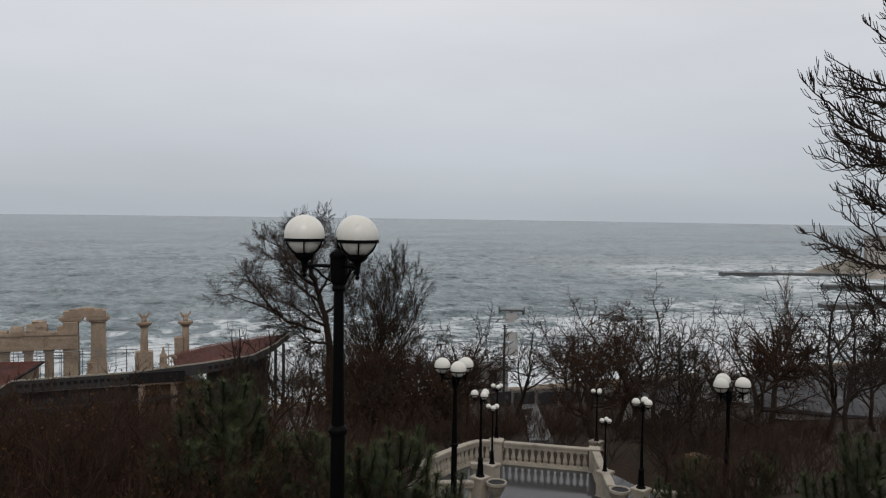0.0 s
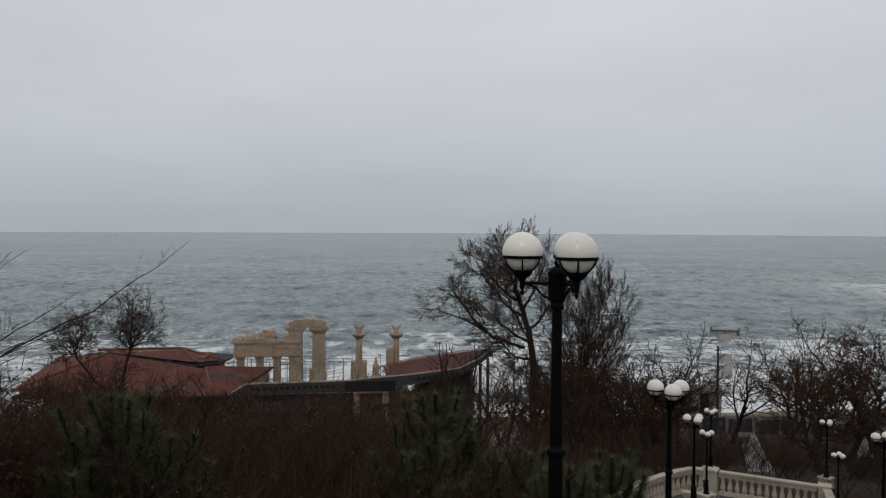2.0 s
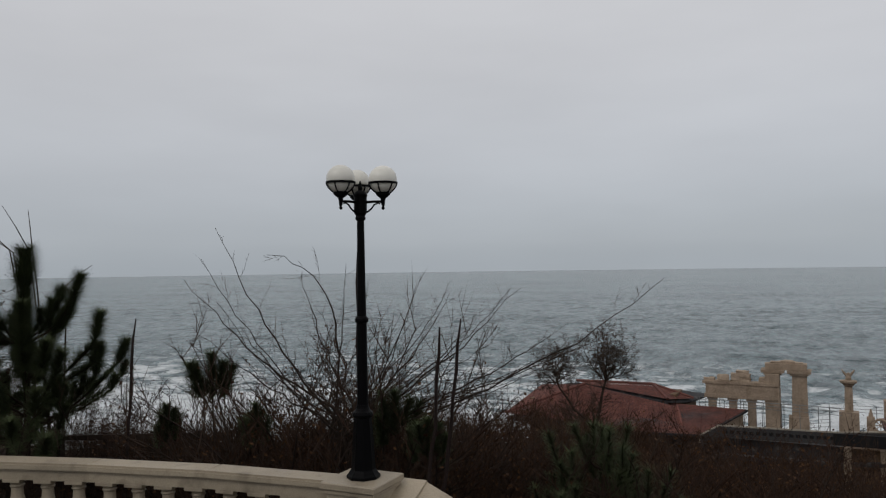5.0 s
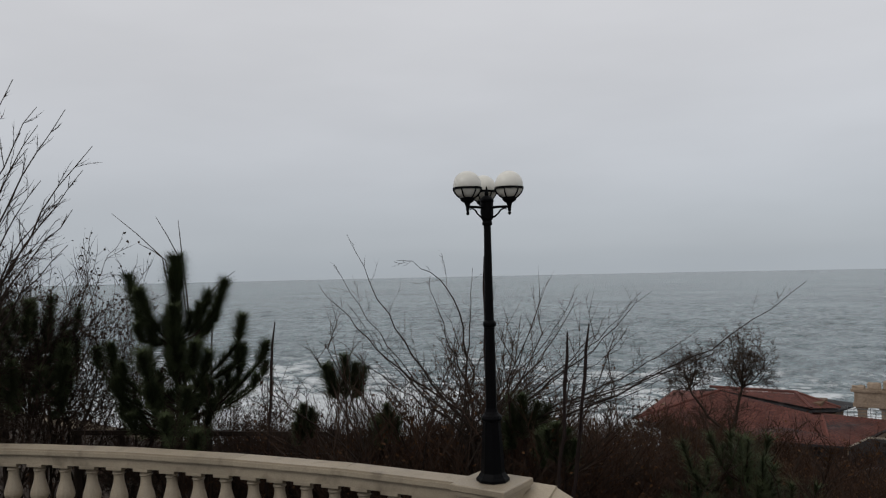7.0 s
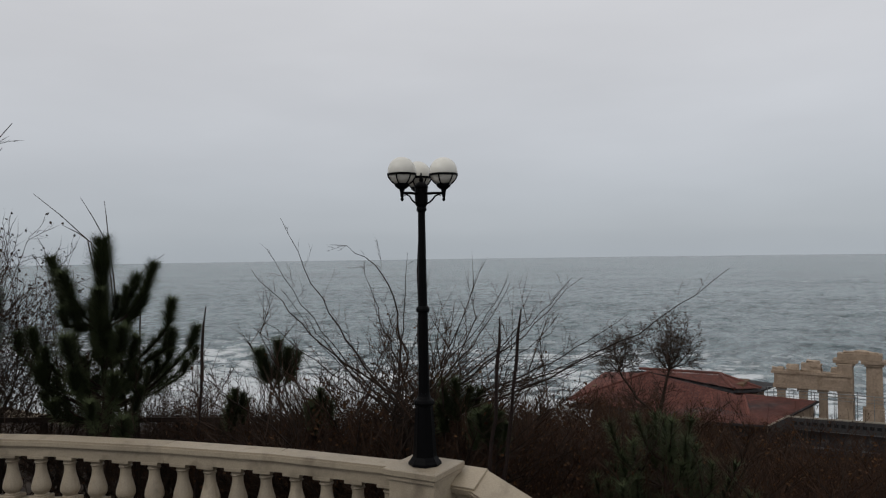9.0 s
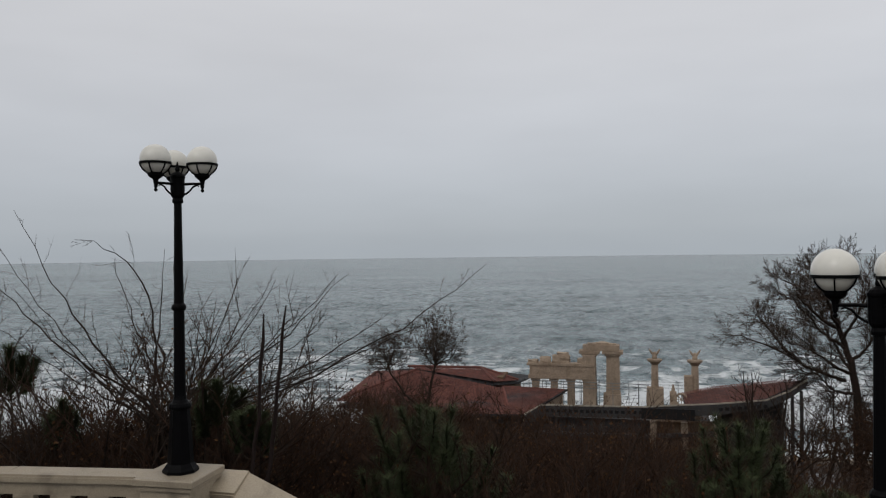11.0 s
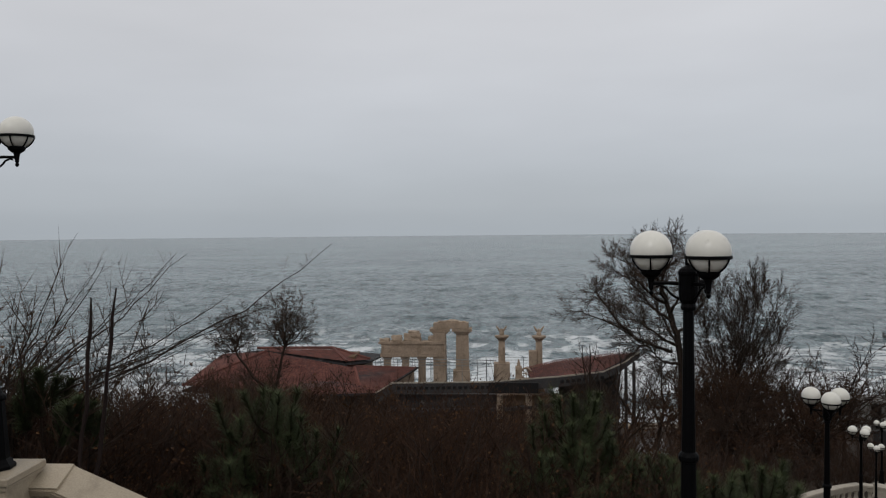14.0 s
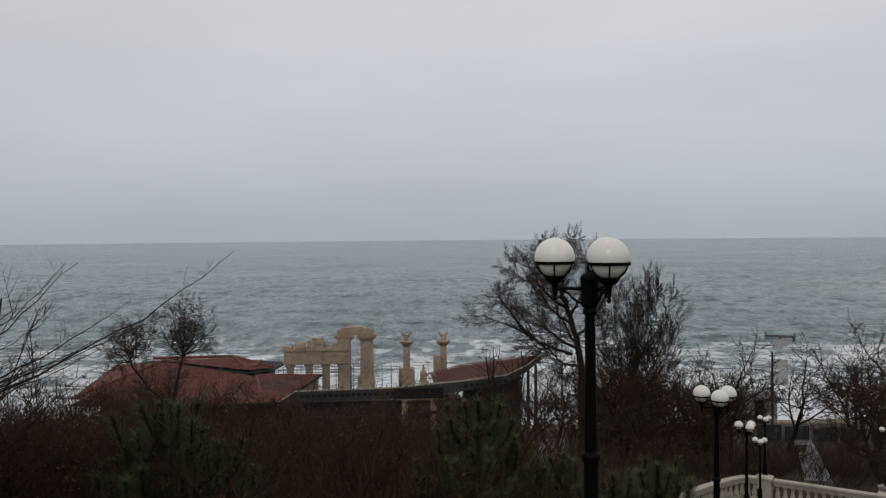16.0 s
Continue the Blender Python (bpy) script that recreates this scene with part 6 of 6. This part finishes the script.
for k, (az, d, fall, turn) in enumerate(((-24, 27, 0.19, 0), (-20.5, 31, 0.2, 70), (-17.5, 24, 0.23, 140), (-9.5, 23, 0.225, 30), (-6.5, 30, 0.225, 200), (-3.5, 22, 0.24, 280), (0.5, 26, 0.235, 110), (3.0, 33, 0.226, 10),
                                         (5.2, 24, 0.245, 320), (9.5, 29, 0.235, 85), (11.5, 36, 0.225, 175), (7.6, 38, 0.224, 240), (-13, 35, 0.212, 300), (-1.2, 40, 0.23, 55), (13.5, 33, 0.235, 15), (-28, 33, 0.192, 215))):
    x, y = 0.9 + d * math.sin(radians(az)), d * math.cos(radians(az))
    copy_thing(mid_a, on_ground(x, y, turn, max(0.25, (28.1 - fall * d - ground_z(x, y)) / tallness(mid_a))))
for az, d, fall, turn in ((-19.6, 52, 0.178, 10), (-18.4, 58, 0.182, 80), (-17.2, 50, 0.186, 160), (-16.2, 60, 0.19, 230), (-15.0, 54, 0.188, 300), (-13.6, 62, 0.192, 45), (-12.4, 56, 0.196, 120), (-11.2, 64, 0.2, 190), (-21.2, 56, 0.18, 260),
                          (-10.2, 58, 0.204, 330), (-22.6, 48, 0.184, 25), (-24.0, 56, 0.186, 100), (-8.0, 62, 0.23, 15), (-14.3, 68, 0.188, 205), (-16.8, 70, 0.182, 275), (-20.4, 62, 0.174, 35), (-19.0, 66, 0.174, 145), (-23.0, 64, 0.176, 310), (-25.5, 60, 0.18, 65), (-27.0, 54, 0.184, 220), (-21.8, 70, 0.17, 5), (-18.0, 74, 0.172, 95)):
    x, y = 0.9 + d * math.sin(radians(az)), d * math.cos(radians(az))
    src = mid_a if (turn // 5) % 2 else mid_b
    copy_thing(src, on_ground(x, y, turn, max(0.25, 1.2 * (28.1 - fall * d - ground_z(x, y)) / tallness(src))))
# dense brush on the slope above the restaurant
for k in range(44):
    az, d = radians(-29 + 30 * (k + rng.random()) / 44), rng.uniform(19, 36)
    plant(0.9 + d * math.sin(az), d * math.cos(az), k * 61.0, 1.3, (0, 1, 3)[k % 3])
# low dark brush between the trunks beside the stairs
for k in range(46):
    x, y = rng.uniform(21, 42), rng.uniform(20, 46)
    az = math.degrees(math.atan2(x - 0.9, y))
    if 36 < az < 60 and clear_of(x, y):
        plant(x, y, k * 47.0, 0.3, k % 5, rng.uniform(0.35, 0.6))
# dense reddish brush round the arching shrub
for x, y, t, s in ((-8.49, 11.61, 20, 0.92), (-7.86, 11.81, 90, 0.98), (-7.44, 12.43, 160, 0.95), (-6.98, 13.04, 230, 0.82), (-6.19, 13.44, 310, 0.76), (-5.51, 14.07, 15, 0.72), (-4.58, 14.41, 75, 0.7), (-9.61, 11.5, 55, 0.72)):
    plant(x, y, t, s * 1.2, 2, s * 1.2)
    for j in range(3):
        plant(x + 0.35 * j - 0.3, y + 0.3 * (j % 2) + 0.1, t + 50 + 95 * j, s * 1.2, (1, 3, 0)[j], s * (1.25, 1.3, 1.05)[j])
# low bushes against the balustrade
for x, y, t, s, k in ((-12.5, 9.6, 0, 0.62, 2), (-10.2, 10.4, 60, 0.6, 3), (-8.6, 11.0, 120, 0.62, 0), (-7.0, 11.3, 200, 0.66, 1), (-5.2, 11.5, 280, 0.62, 3), (-3.6, 11.8, 20, 0.6, 0), (-14.6, 8.6, 80, 0.66, 4),
                      (-2.0, 12.5, 140, 0.62, 1), (0.0, 12.6, 10, 0.55, 0), (-9.4, 12.6, 33, 0.72, 4), (-6.2, 13.0, 99, 0.74, 0), (-16.5, 8.0, 10, 0.7, 2), (2.2, 13.5, 70, 0.6, 1), (-12.0, 12.4, 12, 0.75, 0)):
    plant(x, y, t, s, k, 0.28 if x > -4 else 0.74)
    if -13 < x < -5:
        plant(x - 0.9, y + 0.1, t + 140, s, (k + 1) % 4, 0.7)

# ---- timber fence beyond the balustrade
FENCE = [((-14.4, 8.27, 25.17)), ((-12.19, 9.71, 25.12)), ((-9.95, 10.93, 25.12))]
root = thing("fence", pose(FENCE[0][0], FENCE[0][1], ground_z(*FENCE[0][:2])), "low dark timber rail fence", "fence")
o = root.location.copy()
for a, b in zip(FENCE, FENCE[1:]):
    for dz in (0.0, -0.42):
        a1, b1 = Vector(a) - o + Vector((0, 0, dz)), Vector(b) - o + Vector((0, 0, dz))
        part("rail", bar_along(a1, b1, 0, [(0.03, -0.09, 0)]), BARK, root)
for k in range(7):
    t = k / 6 * 2
    a, b = (FENCE[0], FENCE[1]) if t <= 1 else (FENCE[1], FENCE[2])
    p = Vector(a).lerp(Vector(b), t if t <= 1 else t - 1)
    s = Shape()
    s.box(p.x - o.x - 0.05, p.y - o.y + 0.035, ground_z(p.x, p.y) - o.z - 0.2, p.x - o.x + 0.05, p.y - o.y + 0.135, p.z - o.z + 0.03)
    part("post", s, BARK, root)


# ---------------------------------------------------------------- foot of the slope
def slab(name, pts, z0, z1, mat, label, cat, kind=""):
    s = Shape()
    cx, cy = sum(p[0] for p in pts) / len(pts), sum(p[1] for p in pts) / len(pts)
    base = z0
    s.prism([(x - cx, y - cy) for x, y in pts], 0, [t - base for t in z1] if isinstance(z1, (list, tuple)) else z1 - base)
    ob = new(name, mesh_from(name, s.v, s.f, mat))
    ob.location = (cx, cy, base)
    return tagged(ob, label, cat, kind=kind)


path_pts = [(10.8, 56.0), (13.8, 56.0), (16.2, 70.0), (18.6, 84.0), (16.4, 84.0), (13.2, 70.0)]
slab("path", path_pts, 4.0, [ground_z(x, y) + 0.35 for x, y in path_pts], ASPHALT, "wet light grey footpath going down to the beach", "path", "structure")
path_pts = [(24.9, 45.0), (26.3, 44.4), (35.4, 62.0), (44.2, 80.0), (42.6, 80.6), (33.9, 62.4)]
slab("path", path_pts, 3.0, [ground_z(x, y) + 0.25 for x, y in path_pts], ASPHALT, "wet light grey path leading on from the stairs", "path", "structure")

pav = thing("pavilion", pose(47.5, 101.0, 2.0), "small grey concrete beach pavilion with open front", "pavilion")
s = Shape()
s.box(-2.8, -2.0, -1.0, 2.8, 2.0, 0.3)
part("plinth", s, CONCRETE, pav)
for bx in ((-2.6, -1.9, 0.3, -0.4, -1.7, 4.2), (0.9, -1.9, 0.3, 2.6, -1.7, 4.2), (-2.6, 1.7, 0.3, 2.6, 1.9, 4.2), (-2.6, -1.7, 0.3, -2.4, 1.7, 4.2), (2.4, -1.7, 0.3, 2.6, 1.7, 4.2)):
    s = Shape()
    s.box(*bx)
    part("wall", s, CONCRETE, pav)
s = Shape()
s.box(-2.9, -2.2, 4.2, 2.9, 2.2, 4.45, 0.03)
part("roof", s, CONCRETE, pav)

wall = thing("beach_wall", pose(47, 79, 3.0), "long dark panelled wall at the top of the beach", "wall")
for k in range(7):
    s = Shape()
    s.box(-9 + 2.6 * k, -0.12 - 0.75 * k, 0, -9 + 2.6 * k + 2.52, 0.12 - 0.75 * k, 5.0)
    part("panel", s, FASCIA, wall)
    s = Shape()
    s.box(-9 + 2.6 * k + 2.5, -0.2 - 0.75 * k, 0, -9 + 2.6 * k + 2.64, 0.2 - 0.75 * k, 5.3)
    part("post", s, CONCRETE, wall)


def hut(x, y, z, w, d, h, turn, wall_mat, roof_mat, label, windows=2):
    root = thing("hut", pose(x, y, z, 0, 0, turn), label, "hut", "huts at the foot of the slope")
    s = Shape()
    s.box(-w / 2, -d / 2, -2.5, w / 2, d / 2, h)
    part("wall", s, wall_mat, root)
    s = Shape()
    solid_slope(s, (-w / 2 - 0.3, -d / 2 - 0.35, h + 0.25), (w / 2 + 0.3, -d / 2 - 0.35, h + 0.25), (w / 2 + 0.3, d / 2 + 0.35, h + 0.75), (-w / 2 - 0.3, d / 2 + 0.35, h + 0.75), 0.18)
    part("roof", s, roof_mat, root)
    for k in range(windows):
        cx = -w / 2 + w * (k + 0.5) / windows
        s = Shape()
        s.box(cx - 0.55, -d / 2 - 0.05, h - 1.6, cx + 0.55, -d / 2 + 0.02, h - 0.5)
        win = part("window", s, WHITE, root)
        s = Shape()
        s.box(cx - 0.47, -d / 2 - 0.065, h - 1.52, cx + 0.47, -d / 2 - 0.045, h - 0.58)
        part("pane", s, DARK, win)


hut(61.0, 67.0, 9.0, 6.5, 4, 2.4, -40, WHITE, WHITE, "white sheet-metal hut with a flat roof", 2)
hut(45.0, 59.0, 9.4, 5, 3, 2.0, -38, WHITE, SLATE, "low white hut with a grey roof", 2)
hut(51.5, 42.5, 12.0, 15, 9, 2.2, -42, CONCRETE, SLATE, "long low building with a grey bitumen roof", 4)
hut(60.0, 50.0, 10.5, 16, 8, 2.0, -42, CONCRETE, SLATE, "long low building with a worn grey bitumen roof", 4)
hut(80.0, 72.0, 5.2, 12, 6, 3.0, -40, OCHRE, SLATE, "ochre rendered building behind the bare trees", 4)

RW = Vector((24.64, 27.03, 17.07))
rw = thing("retaining_wall", pose(RW.x, RW.y, RW.z - 1.5), "ochre rendered retaining wall below the trees", "wall")
for p, q in (((25.9, 30.55, 17.45), (26.8, 26.9, 17.8)), ((26.8, 26.85, 17.8), (27.9, 22.5, 18.1))):
    o = Vector((RW.x, RW.y, RW.z - 1.5))
    part("wall_course", bar_along(Vector(p) - o, Vector(q) - o, 0, [(0.25, -2.6, -1.0), (0.32, -1.0, -0.85)]), OCHRE, rw)

for (x, y, top) in ((39.6, 79.02, 15.78), (44.3, 71.9, 14.93)):
    root = thing("utility_pole", on_ground(x, y), "tall plain concrete pole near the beach", "pole", "poles by the beach")
    h = top - ground_z(x, y)
    s = Shape()
    s.lathe([(0.17, -0.3), (0.15, h * 0.5), (0.10, h)], 8)
    part("shaft", s, FASCIA, root)
    s = Shape()
    s.box(-0.35, -0.05, h - 0.5, 0.35, 0.05, h - 0.4)
    part("crossbar", s, FASCIA, root)

# ---------------------------------------------------------------- shore works
pier = thing("jetty", pose(100, 198, -1), "narrow concrete jetty with a wide head on piles", "jetty")
hx, hy = Vector((0.893, -0.45, 0)), Vector((0.45, 0.893, 0))
s = Shape()
c = [hx * -3.7 + hy * -1.2, hx * 3.7 + hy * -1.2, hx * 3.7 + hy * 1.2, hx * -3.7 + hy * 1.2]
s.prism([(v.x, v.y) for v in c], 1.6, 2.15)
part("head", s, CONCRETE_WET, pier)
s = Shape()
c = [hx * -1.6 + hy * -70, hx * 1.6 + hy * -70, hx * 1.6 + hy * -1.2, hx * -1.6 + hy * -1.2]
s.prism([(v.x, v.y) for v in c], 0.2, 1.25)
part("deck", s, CONCRETE, pier)
for e in (-3.3, 0.0, 3.3):
    s = Shape()
    s.lathe([(0.3, -3), (0.3, 1.65)], 8, x=hx.x * e, y=hx.y * e)
    part("pile", s, CONCRETE_WET, pier)
for e in (-3.5, 3.5):
    s = Shape()
    s.lathe([(0.25, 2.1), (0.22, 2.7), (0.1, 2.75)], 8, x=hx.x * e, y=hx.y * e)
    part("bollard", s, CONCRETE_WET, pier)


def breakwater(p, q, w, h, label):
    p, q = Vector((*p, 0)), Vector((*q, 0))
    root = thing("breakwater", pose(p.x, p.y, 0), label, "breakwater", "breakwaters")
    n = max(4, int((q - p).length / 7))
    d = (q - p) / n
    side = Vector((-d.y, d.x, 0)).normalized() * (w / 2)
    rr = random.Random(int(p.x))
    for k in range(n):
        a, b = d * (k + 0.01), d * (k + 0.99)
        t = h + rr.uniform(-0.12, 0.12)
        s = Shape()
        pts = [a - side, b - side, b + side, a + side]
        if (pts[1] - pts[0]).cross(pts[2] - pts[1]).z < 0:
            pts.reverse()
        s.prism([(v.x, v.y) for v in pts], -3, t)
        part("block", s, CONCRETE_WET, root)


breakwater((263.4, 300.6), (380, 262), 6, 1.5, "long dark concrete breakwater washed by waves")
breakwater((259.4, 236.9), (350, 200), 5, 1.4, "dark concrete breakwater washed by waves")
breakwater((200.8, 183.6), (300, 140), 5, 1.4, "dark wet concrete breakwater near the beach")


def headland():
    nx, ny = 46, 30
    verts = []
    for j in range(ny):
        for i in range(nx):
            x, y = 285 + 13 * i, 110 + 11 * j
            shore = 318 + 0.18 * abs(y - 330) + 14 * noise.noise((y * 0.03, 2.0, 0))
            inland = max(-1.0, min(1.0, (x - shore) / 18))
            end = max(-1.0, min(1.0, (316 - y + 9 * noise.noise((x * 0.05, 7.0, 1.0))) / 22))
            k = min(inland, end)
            z = -2 + (9 + 7 * noise.noise((x * 0.035, y * 0.035, 4.0)) + 3 * noise.noise((x * 0.11, y * 0.11, 2.0))) * max(0.0, k) ** 0.6 if k > 0 else -2 + k
            verts.append((x, y, z))
    faces = [(j * nx + i, j * nx + i + 1, (j + 1) * nx + i + 1, (j + 1) * nx + i) for j in range(ny - 1) for i in range(nx - 1)]
    tagged(new("headland", mesh_from("headland", verts, faces, CLIFF)), "pale clay headland across the bay", "headland", kind="structure")


headland()


def far_house(x, y, z, w, d, h, storeys, cols, turn):
    root = thing("apartment_building", pose(x, y, z, 0, 0, turn), "hazy pale apartment building on the headland", "building", "buildings on the headland")
    s = Shape()
    s.box(-w / 2, -d / 2, -6, w / 2, d / 2, h)
    part("wall", s, CONC_HOUSE, root)
    s = Shape()
    s.box(-w / 2 - 0.5, -d / 2 - 0.5, h, w / 2 + 0.5, d / 2 + 0.5, h + 0.7)
    part("roof", s, CONCRETE, root)
    s = Shape()
    s.box(-0.8, -0.1, -0.8, 0.8, 0.1, 0.8)
    me = mesh_from("window", s.v, s.f, HOUSE_PANE)
    for r in range(storeys):
        for k in range(cols):
            ob = part("window", me, HOUSE_PANE, root)
            ob.location = (-w / 2 + w * (k + 0.5) / cols, -d / 2 - 0.02, h * (r + 0.5) / storeys)


far_house(352, 287, 7, 13, 10, 12, 4, 4, -40)
far_house(368, 274, 7, 12, 11, 15, 5, 4, -52)
far_house(343, 297, 6, 8, 8, 6, 2, 3, -46)
far_house(384, 268, 7, 16, 12, 11, 4, 5, -46)
